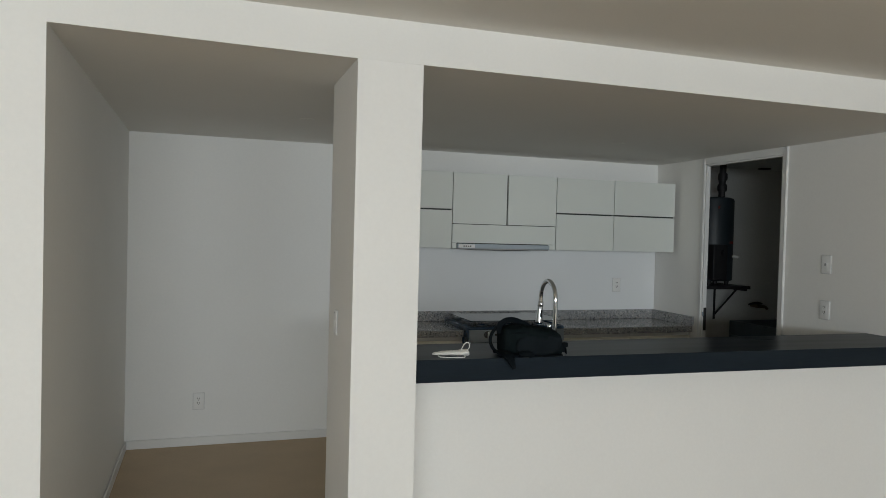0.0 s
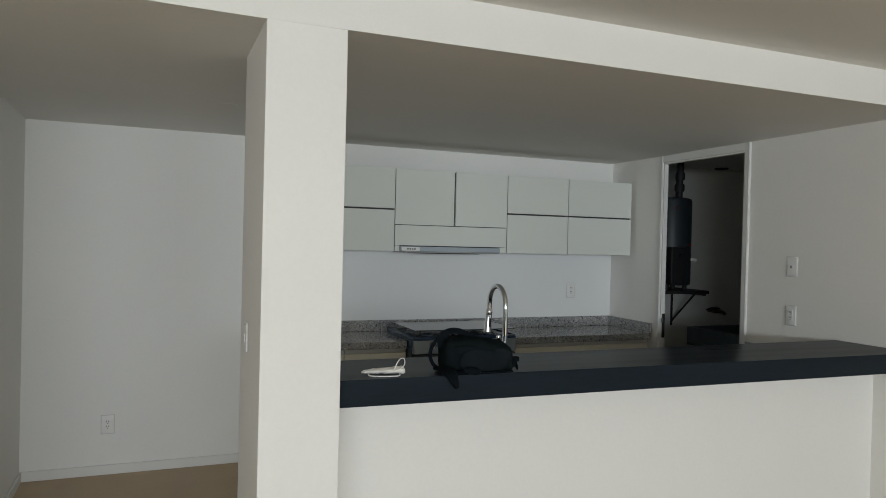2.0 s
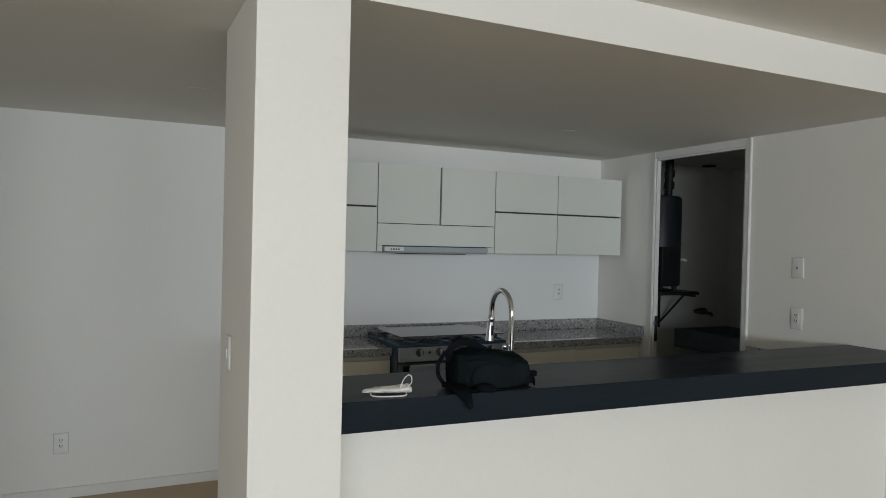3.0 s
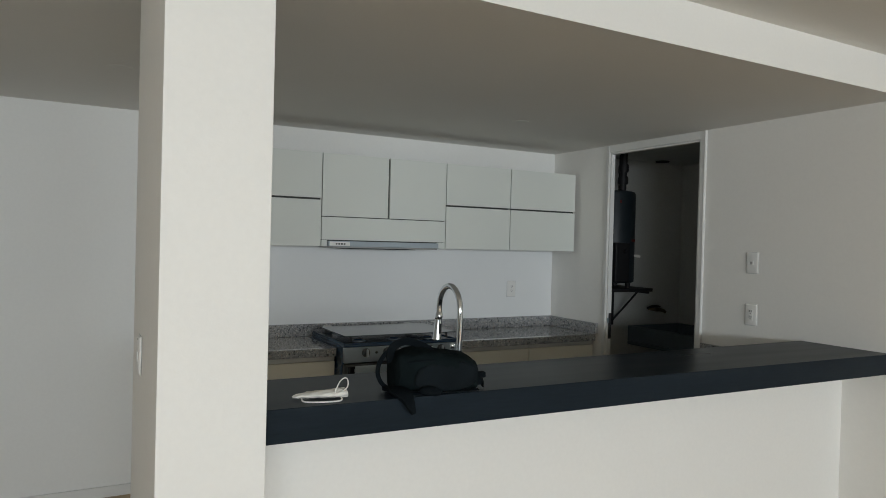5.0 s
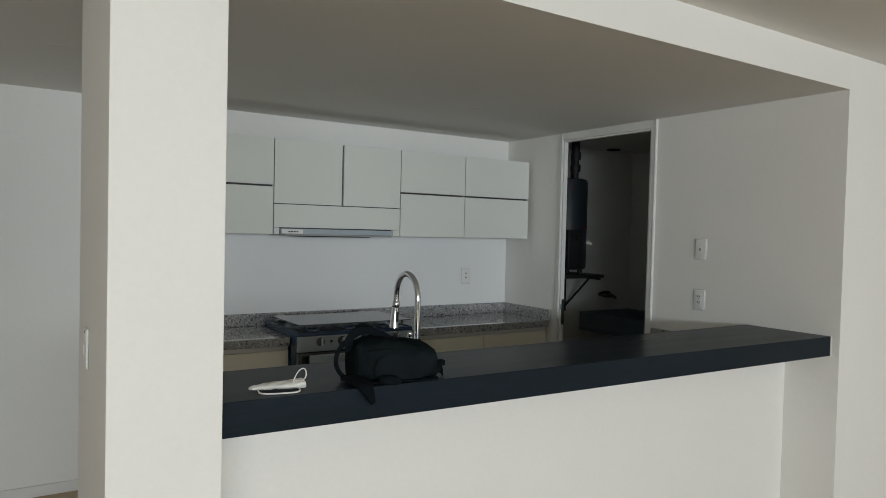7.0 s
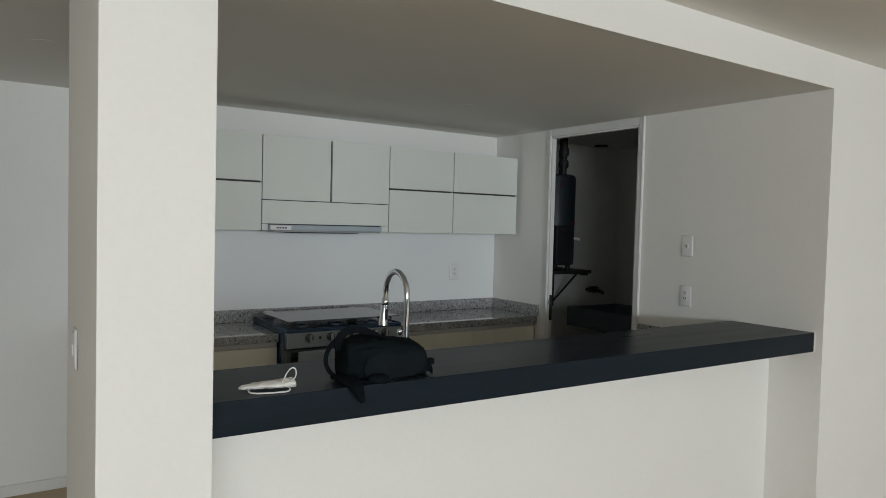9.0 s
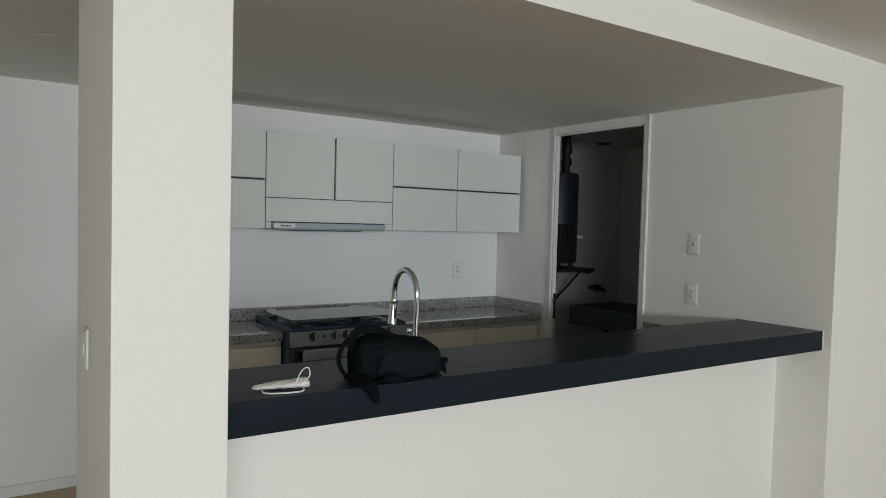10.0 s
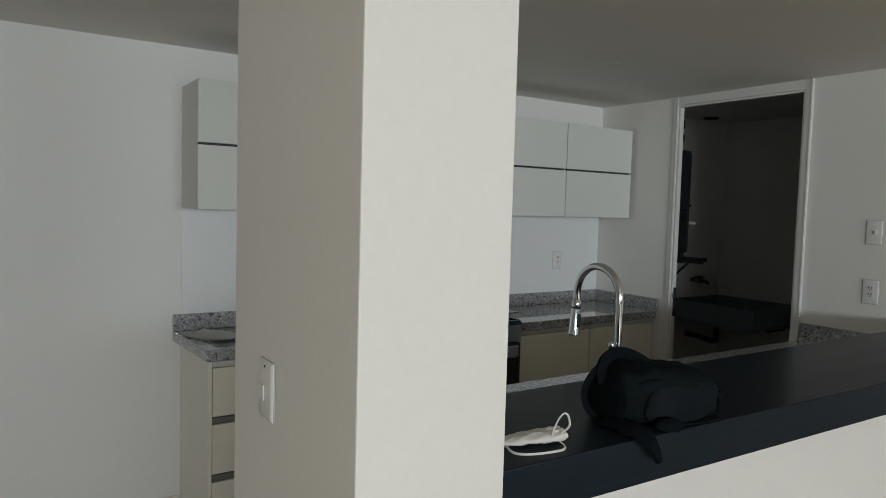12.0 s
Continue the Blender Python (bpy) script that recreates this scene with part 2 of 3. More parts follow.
def part(name, bm, mat, parent=None, label=""):
    """Links a bmesh as one mesh object, under a thing or a part if one is given."""
    for f in bm.faces:
        f.smooth = f.material_index == 0  # plane faces stay flat, rounded edges smooth
        f.material_index = 0
    for e in bm.edges:
        if len(e.link_faces) != 2 or e.calc_face_angle(0) > 0.6:
            e.smooth = False
    me = bpy.data.meshes.new(name)
    bm.to_mesh(me)
    bm.free()
    me.materials.append(mat)
    ob = new(name, me)
    if parent:
        ob.parent = parent
        q, inv = parent, Matrix.Identity(4)
        while q:
            inv = inv @ q.matrix_basis.inverted() if q.type == 'EMPTY' else inv
            q = q.parent
        ob.matrix_parent_inverse = inv if parent.type == 'EMPTY' else Matrix.Identity(4)
    if label:
        tagged(ob, label)
    return ob


def thing(name, at, label, category, group=""):
    """An Empty at a thing's base, to which its parts are tied."""
    e = new(name)
    e.empty_display_size = 0.05
    e.matrix_basis = Matrix.Translation(at)
    return tagged(e, label, category, group)


def setting(name, bm, mat, label, category):
    return tagged(part(name, bm, mat), label, category, kind="structure")


# ---- the large structure ----
BACK, RIGHT, FRONT = 5.52, 4.04, 2.79      # kitchen's back wall, right wall, face of beam and pillar
LOW, HIGH = 2.338, 2.51                      # kitchen ceiling, living-room ceiling
DOOR0, DOOR1, DOORTOP = 4.012, 4.842, 2.282    # service doorway in the right wall

setting("floor", box((-6.0, WINDOW - 0.15, -0.12), (6.6, 5.64, 0.0)), FLOOR, "beige matt floor running through all rooms", "floor")
setting("ceiling_living", box((-6.0, WINDOW - 0.15, HIGH), (6.6, FRONT, HIGH + 0.15)), CEIL, "white painted plaster ceiling of the living room", "ceiling")
dropped = prism([(-0.385, FRONT), (0.70, FRONT), (RIGHT, FRONT), (RIGHT, BACK), (0.70, BACK), (-0.458, BACK)], LOW, HIGH + 0.15)
for v in dropped.verts:
    if v.co.z < HIGH and v.co.x < 0 and v.co.y < 3:
        v.co.z += 0.014                      # the passage lintel rises a little to the west
bmesh.ops.triangulate(dropped, faces=[f for f in dropped.faces if all(v.co.z < HIGH for v in f.verts)])
setting("ceiling_kitchen", dropped, CEIL, "white painted dropped kitchen ceiling with a plain beam face", "ceiling")
setting("wall_laundry_north", box((RIGHT + 0.04, BACK, 0), (5.66, BACK + 0.12, HIGH + 0.15)), CEMENT, "pale plastered back wall of the unlit laundry", "wall")
# same paint as the other walls; the cool light is in the colour
setting("wall_north", box((-0.6, BACK, 0), (RIGHT + 0.04, BACK + 0.12, HIGH + 0.15)), COOLLIGHT, "white painted back wall of the kitchen, cool light in its colour", "wall")
setting("wall_west", prism([(-6.0, FRONT), (-0.385, FRONT), (-0.458, BACK), (-0.6, BACK), (-0.52, FRONT + 0.14), (-6.0, FRONT + 0.14)], 0, HIGH + 0.15), PAINT, "white painted wall beside the passage", "wall")
setting("wall_pillar", prism([(0.716, FRONT + 0.0006), (0.9915, FRONT + 0.003), (0.994, 3.332), (0.703, 3.332)], 0, LOW + 0.08, 0.003), PAINT, "white painted pillar between passage and kitchen hatch", "pillar")
east = box((RIGHT, FRONT, 0), (RIGHT + 0.04, DOOR0, HIGH + 0.15))
add_box(east, (RIGHT, DOOR1, 0), (RIGHT + 0.04, BACK, HIGH + 0.15))
add_box(east, (RIGHT, DOOR0, DOORTOP), (RIGHT + 0.04, DOOR1, HIGH + 0.15))
setting("wall_east", east, PAINT, "white painted kitchen side wall with a service doorway", "wall")
setting("wall_front_east", box((RIGHT + 0.04, FRONT, 0), (6.6, FRONT + 0.12, HIGH + 0.15)), PAINT, "white painted living-room wall beside the kitchen", "wall")
setting("wall_half", box((0.997, 3.07, 0), (RIGHT, 3.28, 0.998)), PAINT, "white painted half wall under the bar top", "wall")

# laundry behind the doorway
setting("wall_laundry_east", box((5.54, 3.40, 0), (5.66, BACK, HIGH + 0.15)), CEMENT, "pale plastered end wall of the unlit laundry", "wall")
setting("wall_laundry_south", box((RIGHT + 0.04, 3.40, 0), (5.54, 3.52, HIGH + 0.15)), CEMENT, "pale plastered side wall of the unlit laundry", "wall")
setting("ceiling_laundry", box((RIGHT + 0.04, 3.52, 2.36), (5.54, BACK, 2.5)), CEMENT, "pale plastered laundry ceiling", "ceiling")

# living room round the camera
WX0, WX1, WZ0, WZ1 = -5.3, 5.7, 0.2, 2.28
south = box((-6.0, WINDOW - 0.15, 0), (WX0, WINDOW, HIGH))
add_box(south, (WX1, WINDOW - 0.15, 0), (6.6, WINDOW, HIGH))
add_box(south, (WX0, WINDOW - 0.15, 0), (WX1, WINDOW, WZ0))
add_box(south, (WX0, WINDOW - 0.15, WZ1), (WX1, WINDOW, HIGH))
setting("wall_south", south, PAINT, "white painted window wall of the living room", "wall")
setting("wall_living_west", box((-6.15, WINDOW - 0.15, 0), (-6.0, FRONT, HIGH)), PAINT, "white painted living-room side wall", "wall")
setting("wall_living_east", box((6.6, WINDOW - 0.15, 0), (6.75, FRONT, HIGH)), PAINT, "white painted living-room end wall", "wall")
win = new("window_1")
win.matrix_basis = Matrix.Translation((0.2, WINDOW - 0.07, WZ0))
tagged(win, "wide aluminium-framed window lighting the living room", "window", kind="structure")
N = 7
for k in range(N + 1):
    xx = WX0 + (WX1 - WX0) * k / N
    xx = min(max(xx, WX0 + 0.03), WX1 - 0.03)
    part("window_frame", box((xx - 0.03, WINDOW - 0.11, WZ0), (xx + 0.03, WINDOW - 0.05, WZ1), 0.004), ALU, win)
for z in (WZ0, WZ1 - 0.05):
    for k in range(N):
        x0, x1 = WX0 + (WX1 - WX0) * k / N + 0.06, WX0 + (WX1 - WX0) * (k + 1) / N - 0.06
        part("window_frame", box((x0, WINDOW - 0.11, z), (x1, WINDOW - 0.05, z + 0.05), 0.004), ALU, win)
for k in range(N):
    x0, x1 = WX0 + (WX1 - WX0) * k / N + 0.06, WX0 + (WX1 - WX0) * (k + 1) / N - 0.06
    pane = part("pane", box((x0, WINDOW - 0.085, WZ0 + 0.05), (x1, WINDOW - 0.077, WZ1 - 0.05)), GLASS, win)
    pane.visible_shadow = False

# baseboards
def board(name, a, b, side):
    """A rounded baseboard from a to b on the floor, standing out to the given side."""
    a, b, s = Vector(a), Vector(b), Vector(side) * 0.013
    bm = prism([tuple(a), tuple(b), tuple(b + s), tuple(a + s)], 0.0, 0.065, 0.003)
    return setting(name, bm, TRIM, "narrow white baseboard along the wall", "baseboard")


board("baseboard", (-0.452, BACK - 0.001), (1.070, BACK - 0.001), (0, -1))
board("baseboard", (-0.384, FRONT + 0.03), (-0.455, BACK - 0.016), (1, 0.03))
board("baseboard", (0.7145, FRONT + 0.02), (0.7025, 3.325), (-1, -0.02))

# doorway trim in the right wall, up to the ceiling
trim = new("door_frame")
trim.matrix_basis = Matrix.Translation((RIGHT, 4.41, 0))
tagged(trim, "white painted doorway frame with no door leaf in view", "door frame", kind="structure")
for y0, y1 in ((3.968, DOOR0 - 0.002), (DOOR1 + 0.002, 4.882)):
    part("jamb_trim", box((RIGHT - 0.014, y0, 0), (RIGHT - 0.0005, y1, LOW - 0.001), 0.003), TRIM, trim)
    part("bead", box((RIGHT - 0.019, y0 + 0.002, 0), (RIGHT - 0.0145, y0 + 0.010, LOW - 0.001), 0.002), TRIM, trim)
part("head_trim", box((RIGHT - 0.014, DOOR0 - 0.0015, DOORTOP + 0.002), (RIGHT - 0.0005, DOOR1 + 0.0015, LOW - 0.001), 0.003), TRIM, trim)
for y0, y1 in ((DOOR0, DOOR0 + 0.012), (DOOR1 - 0.012, DOOR1)):
    part("jamb", box((RIGHT - 0.006, y0, 0), (RIGHT + 0.030, y1, DOORTOP - 0.012), 0.002), TRIM, trim)
part("head_jamb", box((RIGHT - 0.006, DOOR0, DOORTOP - 0.012), (RIGHT + 0.030, DOOR1, DOORTOP), 0.002), TRIM, trim)
latch = part("strike_plate", box((RIGHT + 0.004, DOOR1 - 0.0165, 0.90), (RIGHT + 0.030, DOOR1 - 0.0125, 1.09), 0.001), SLOT, trim, "dark metal strike plate")
part("strike_lip", box((RIGHT - 0.012, DOOR1 - 0.020, 1.02), (RIGHT + 0.006, DOOR1 - 0.0168, 1.055), 0.001), STEEL, latch)

# ---- bar top ----
bar = thing("bar_top", (2.5, 3.1, 0.999), "thick matt black bar top on the white half wall", "bar counter")
part("slab", prism([(0.998, 2.888), (RIGHT - 0.001, 2.832), (RIGHT - 0.001, 3.303), (0.998, 3.303)], 0.999, 1.099, 0.003), BAR, bar)

part("sealant", box((RIGHT - 0.006, 2.8335, 1.0985), (RIGHT - 0.0005, 3.302, 1.1025), 0.0012), SEALANT, bar, "thin white sealant bead against the wall")
part("sealant", box((RIGHT - 0.006, 2.8285, 1.000), (RIGHT - 0.0005, 2.8330, 1.1025), 0.0012), SEALANT, bar, "thin white sealant bead against the wall")

# ---- kitchen back run ----
UZ0, UZ1, UY = 1.539, 2.142, 5.197


def upper_cabinet(x0, x1, cells, label, side0=False):
    """A wall cabinet; cells are (x0, x1, z0, z1) of its fronts."""
    c = thing("wall_cabinet", ((x0 + x1) / 2, BACK, UZ0), label, "cabinet", "wall cabinets over the counter")
    part("body", box((x0 + 0.001, UY + 0.021, UZ0 + 0.002), (x1 - 0.001, BACK - 0.001, UZ1 - 0.002), 0.001), CARCASS, c)
    # added dark sheet that paints the shade seen between the doors
    part("gap_shade_sheet", box((x0 + 0.004, UY + 0.0185, UZ0 + 0.004), (x1 - 0.004, UY + 0.0208, UZ1 - 0.004)), GAPSHADE, c)
    for a, b, z0, z1 in cells:
        part("door", box((a, UY, z0), (b, UY + 0.018, z1), 0.0015), LACQUER, c)
    return c


ROW = ((UZ0, 1.838), (1.850, UZ1))
for x0, x1 in ((1.077, 1.504), (1.506, 1.931), (2.844, 3.390), (3.392, 4.003)):
    upper_cabinet(x0, x1, [(x0 + 0.002, x1 - 0.002, a, b) for a, b in ROW], "pale glossy white wall cabinet with two lift-up doors")
upper_cabinet(1.933, 2.842, [(1.935, 2.396, 1.7355, UZ1), (2.409, 2.840, 1.7355, UZ1), (1.935, 2.840, 1.583, 1.7305), (1.935, 1.972, UZ0, 1.581), (2.782, 2.840, UZ0, 1.581)],
              "pale glossy white hood cabinet with two doors and a plain panel")

hood = thing("range_hood", (2.376, 5.30, UZ0), "slim steel pull-out range hood under the cabinet", "range hood")
part("front_strip", box((1.976, UY - 0.022, UZ0 + 0.002), (2.778, UY + 0.016, 1.576), 0.003), HOODSILVER, hood)
part("underside", box((2.010, UY - 0.010, UZ0 - 0.008), (2.774, UY + 0.30, UZ0 + 0.0015), 0.002), GREYPLASTIC, hood)
panel = part("control_panel", box((1.982, UY - 0.0255, UZ0 + 0.006), (2.120, UY - 0.0222, 1.572), 0.001), PLASTIC, hood, "small pale control panel with push buttons")
for k in range(4):
    part("button", box((2.022 + k * 0.018, UY - 0.0285, 1.553), (2.034 + k * 0.018, UY - 0.0257, 1.562), 0.001), SLOT, panel)
part("filter", box((2.12, UY + 0.02, UZ0 - 0.014), (2.62, UY + 0.27, UZ0 - 0.0105), 0.001), SLOT, hood, "dark grease filter")

# added panel: carries the cooler, brighter light on this part of the wall
setting("backsplash", box((1.079, BACK - 0.004, 0.925), (RIGHT - 0.002, BACK - 0.0005, UZ0 + 0.02)), SPLASHLIGHT, "thin added panel with cool light put into its colour under the wall cabinets", "backsplash")

# counters: slab with a square edge, low upstand along the walls
CZ0, CZ1, CY = 0.866, 0.918, 4.957
CURB = 1.002


def counter(name, lo, hi, curbs, label, skew=0.0):
    c = thing(name, ((lo[0] + hi[0]) / 2, (lo[1] + hi[1]) / 2, lo[2]), label, "countertop")
    slab = box(lo, hi, 0.003)
    for v in slab.verts:                       # the free end was cut a little out of square
        if skew and v.co.x < lo[0] + 0.1 and v.co.y < lo[1] + 0.1:
            v.co += Vector((skew, 0.026, 0))
    part("slab", slab, GRANITE, c)
    for a, b in curbs:
        part("upstand", box(a, b, 0.002), GRANITE, c)
    return c


STOVE0, STOVE1 = 1.972, 2.760
counter("granite_counter", (1.036, CY, CZ0), (STOVE0 - 0.004, BACK - 0.001, CZ1), [((1.036, BACK - 0.022, CZ1 + 0.0005), (STOVE0 + 0.38, BACK - 0.001, CURB))], "polished grey speckled granite counter with a low upstand", 0.030)
counter("granite_counter", (STOVE1 + 0.004, CY, CZ0), (RIGHT - 0.001, BACK - 0.001, CZ1),
        [((STOVE0 + 0.382, BACK - 0.022, CZ1 + 0.0005), (RIGHT - 0.0235, BACK - 0.001, CURB)), ((RIGHT - 0.023, CY - 0.02, CZ1 + 0.0005), (RIGHT - 0.001, BACK - 0.001, CURB))],
        "polished grey speckled granite counter in the corner")
counter("granite_sink_counter", (1.15, 3.305, 0.865), (RIGHT - 0.001, 3.935, 0.908), [((RIGHT - 0.023, 3.305, 0.9085), (RIGHT - 0.001, 3.960, 0.993)), ((1.15, 3.305, 0.9085), (RIGHT - 0.0235, 3.325, 0.990))],
        "polished grey speckled granite sink counter behind the bar")


def base_unit(x0, x1, fronts, label, y0=4.975):
    """A floor cabinet with handleless fronts between aluminium grip channels."""
    c = thing("base_cabinet", ((x0 + x1) / 2, 5.2, 0), label, "cabinet", "base cabinets under the granite")
    part("body", box((x0 + 0.001, y0 + 0.045, 0.10), (x1 - 0.001, BACK - 0.002, CZ0 - 0.001), 0.001), CARCASS, c)
    part("plinth", box((x0 + 0.001, y0 + 0.07, 0.001), (x1 - 0.001, y0 + 0.086, 0.0995)), ALU, c)
    for z0, z1 in fronts:
        part("drawer_front", box((x0 + 0.0015, y0, z0), (x1 - 0.0015, y0 + 0.018, z1), 0.0015), CREAM, c)
        if z1 > 0.8:
            part("grip_channel", box((x0 + 0.0015, y0 + 0.004, z1 + 0.0025), (x1 - 0.0015, y0 + 0.044, CZ0 - 0.0015), 0.002), RAIL, c, "pale aluminium rail under the worktop")
        else:
            part("grip_channel", box((x0 + 0.0015, y0 + 0.024, z1 - 0.012), (x1 - 0.0015, y0 + 0.044, z1 + 0.024), 0.002), GRIP, c)
    return c


DRAWERS = ((0.11, 0.313), (0.353, 0.578), (0.617, 0.836))
base_unit(1.092, 1.53, DRAWERS, "cream base cabinet with three handleless drawers")
base_unit(1.532, STOVE0 - 0.006, DRAWERS, "cream base cabinet with three handleless drawers beside the stove")
base_unit(STOVE1 + 0.006, 3.433, ((0.11, 0.836),), "cream base cabinet with one tall front")
base_unit(3.435, 4.03, ((0.11, 0.836),), "cream base cabinet with one tall front in the corner")
side = tagged(part("end_panel", box((1.074, 4.973, 0.0), (1.0905, BACK - 0.002, CZ0 - 0.001), 0.001), CREAM), "cream laminate end panel of the base cabinets", "panel")

# sink run behind the half wall
for x0, x1 in ((1.16, 1.72), (1.722, 2.30), (2.302, 2.90), (2.902, 3.45), (3.452, 4.03)):
    c = thing("sink_cabinet", ((x0 + x1) / 2, 3.6, 0), "cream base cabinet under the sink counter", "cabinet", "cabinets under the sink counter")
    part("body", box((x0 + 0.001, 3.29, 0.10), (x1 - 0.001, 3.885, 0.864), 0.001), CARCASS, c)
    part("door", box((x0 + 0.0015, 3.888, 0.11), (x1 - 0.0015, 3.906, 0.845), 0.0015), CREAM, c)
    part("plinth", box((x0 + 0.001, 3.85, 0.001), (x1 - 0.001, 3.866, 0.0995)), ALU, c)

# ---- stove ----
def knob(x, z, y, parent):
    k = part("knob", lathe([(0.0265, 0), (0.0265, 0.005), (0.0225, 0.010), (0.0215, 0.017), (0.0195, 0.018)], 24, pose(x, y, z, 90)), KNOBDARK, parent, "dark knob with a steel grip")
    part("grip", box((x - 0.0058, y - 0.036, z - 0.0225), (x + 0.0058, y - 0.0183, z + 0.0225), 0.003), BRIGHT, k)
    return k


SY = 4.838
stove = thing("gas_stove", (2.365, 5.15, 0), "freestanding stainless gas stove with a closed glass lid", "stove")
part("body", box((STOVE0 + 0.002, SY + 0.034, 0.06), (STOVE1 - 0.002, 5.46, 0.934), 0.003), DARKSTEEL, stove, "dark enamelled stove body")
part("plinth", box((STOVE0 + 0.02, SY + 0.06, 0.001), (STOVE1 - 0.02, 5.44, 0.0595)), BLACKIRON, stove)
cook = prism([(STOVE0, SY + 0.004), (STOVE1, SY + 0.004), (STOVE1, 5.47), (STOVE0, 5.47)], 0.9345, 0.952, 0.006)
cooktop = part("cooktop", cook, DARKSTEEL, stove, "dark blue enamelled cooktop")
for lo, hi in (((STOVE0 + 0.004, SY + 0.010, 0.9522), (STOVE1 - 0.004, SY + 0.022, 0.958)), ((STOVE0 + 0.004, SY + 0.024, 0.9522), (STOVE0 + 0.016, 5.45, 0.960)), ((STOVE1 - 0.016, SY + 0.024, 0.9522), (STOVE1 - 0.004, 5.45, 0.960))):
    part("rim", box(lo, hi, 0.002), DARKSTEEL, cooktop)
for yy in (4.985, 5.27):
    for xx in (2.12, 2.365, 2.61):
        b = part("burner", lathe([(0.046, 0.9523), (0.046, 0.9545), (0.040, 0.9565), (0.030, 0.9570)], 28, Matrix.Translation((xx, yy, 0))), STEEL, stove, "low steel burner with a dark cap")
        part("burner_cap", lathe([(0.027, 0.9573), (0.027, 0.962), (0.022, 0.9645)], 28, Matrix.Translation((xx, yy, 0))), DARKSTEEL, b)
part("lid_hinge", box((2.03, 5.375, 0.953), (2.09, 5.425, 0.998), 0.004), ALU, stove)
part("lid_hinge", box((2.64, 5.375, 0.953), (2.70, 5.425, 0.998), 0.004), ALU, stove)
lid = part("glass_lid", box((1.992, 4.880, 0.9935), (2.766, 5.358, 0.9995), 0.002), LIDGLASS, stove, "smoked glass lid lying closed over the burners")
for xx in (2.04, 2.71):
    part("lid_bumper", lathe([(0.007, 0.9605), (0.007, 0.9933)], 12, Matrix.Translation((xx, 4.905, 0))), BLACKIRON, lid)
cp = part("control_panel", prism([(STOVE0 + 0.004, SY), (STOVE1 - 0.004, SY), (STOVE1 - 0.004, SY + 0.033), (STOVE0 + 0.004, SY + 0.033)], 0.840, 0.934, 0.004), STEEL, stove, "brushed steel control panel with seven knobs")
for x in (2.114, 2.254, 2.330, 2.406, 2.482, 2.556, 2.633):
    knob(x, 0.900, SY - 0.0005, cp)
part("ignition_button", lathe([(0.008, 0), (0.008, 0.004), (0.006, 0.006)], 16, pose(2.184, SY - 0.0003, 0.898, 90)), BLACKIRON, cp)
od = part("oven_door", box((STOVE0 + 0.004, SY + 0.004, 0.24), (STOVE1 - 0.004, SY + 0.033, 0.833), 0.005), KNOBDARK, stove, "dark steel oven door with a dark glass front")
part("oven_glass", box((STOVE0 + 0.030, SY - 0.001, 0.28), (STOVE1 - 0.030, SY + 0.0035, 0.818), 0.002), OVENGLASS, od)
hb = box((2.030, SY - 0.050, 0.764), (2.700, SY - 0.034, 0.830), 0.007, 3)
hd = part("oven_handle", hb, STEEL, od, "broad polished steel oven handle")
for xx in (2.05, 2.68):
    part("handle_post", box((xx - 0.010, SY - 0.0335, 0.788), (xx + 0.010, SY - 0.0015, 0.806), 0.003), STEEL, hd)
part("storage_drawer", box((STOVE0 + 0.004, SY + 0.006, 0.07), (STOVE1 - 0.004, SY + 0.033, 0.235), 0.005), STEEL, stove)

# ---- faucet ----
FX, FY = 1.937, 3.405
faucet = thing("kitchen_faucet", (FX, FY, 0.908), "tall chrome gooseneck kitchen faucet with pull-down spray", "faucet")
part("base", lathe([(0.027, 0.9085), (0.027, 0.915), (0.022, 0.922), (0.019, 0.93), (0.019, 1.10), (0.0165, 1.112)], 32, Matrix.Translation((FX, FY, 0))), CHROME, faucet)
arc = [(FX, FY, 1.105), (FX, FY, 1.20), (FX, FY, 1.29)] + [(FX + 0.004 * (1 - math.cos(a)), FY + 0.098 * (1 - math.cos(a)), 1.303 + 0.098 * math.sin(a)) for a in [math.pi * k / 20 for k in range(1, 20)]] + [(FX + 0.008, FY + 0.196, 1.295), (FX + 0.008, FY + 0.196, 1.262)]
part("neck", sweep(arc, 0.0125, 20), CHROME, faucet)
HEAD = pose(FX + 0.008, FY + 0.196, 1.276, 0, 4, 0)   # the spray head leans a little
spray = part("spray_head", lathe([(0.0185, -0.118), (0.0202, -0.115), (0.0194, -0.106), (0.0166, -0.060), (0.0156, -0.030), (0.0156, -0.0275)], 28, HEAD), CHROME, faucet)
part("spray_ring", lathe([(0.0158, -0.0272), (0.0158, -0.0235)], 28, HEAD), BLACKIRON, spray)
part("collar", lathe([(0.0156, -0.0232), (0.0164, -0.020), (0.0164, -0.004), (0.0130, 0.003)], 28, HEAD), CHROME, spray)
part("spray_button", merge(bmesh.new(), box((-0.006, -0.0225, -0.090), (0.006, -0.0145, -0.045), 0.003), HEAD), BLACKIRON, spray)
lever = part("lever", sweep([(FX - 0.012, FY, 1.095), (FX - 0.026, FY, 1.102), (FX - 0.033, FY - 0.002, 1.125), (FX - 0.035, FY - 0.004, 1.155)], [0.011, 0.012, 0.009, 0.007], 16), CHROME, faucet)
part("lever_tip", lathe([(0.004, -0.012), (0.010, -0.008), (0.012, 0.0), (0.010, 0.008), (0.004, 0.012)], 16, Matrix.Translation((FX - 0.035, FY - 0.004, 1.161))), CHROME, lever)

# ---- wall plates ----
PW, PH = 0.078, 0.122


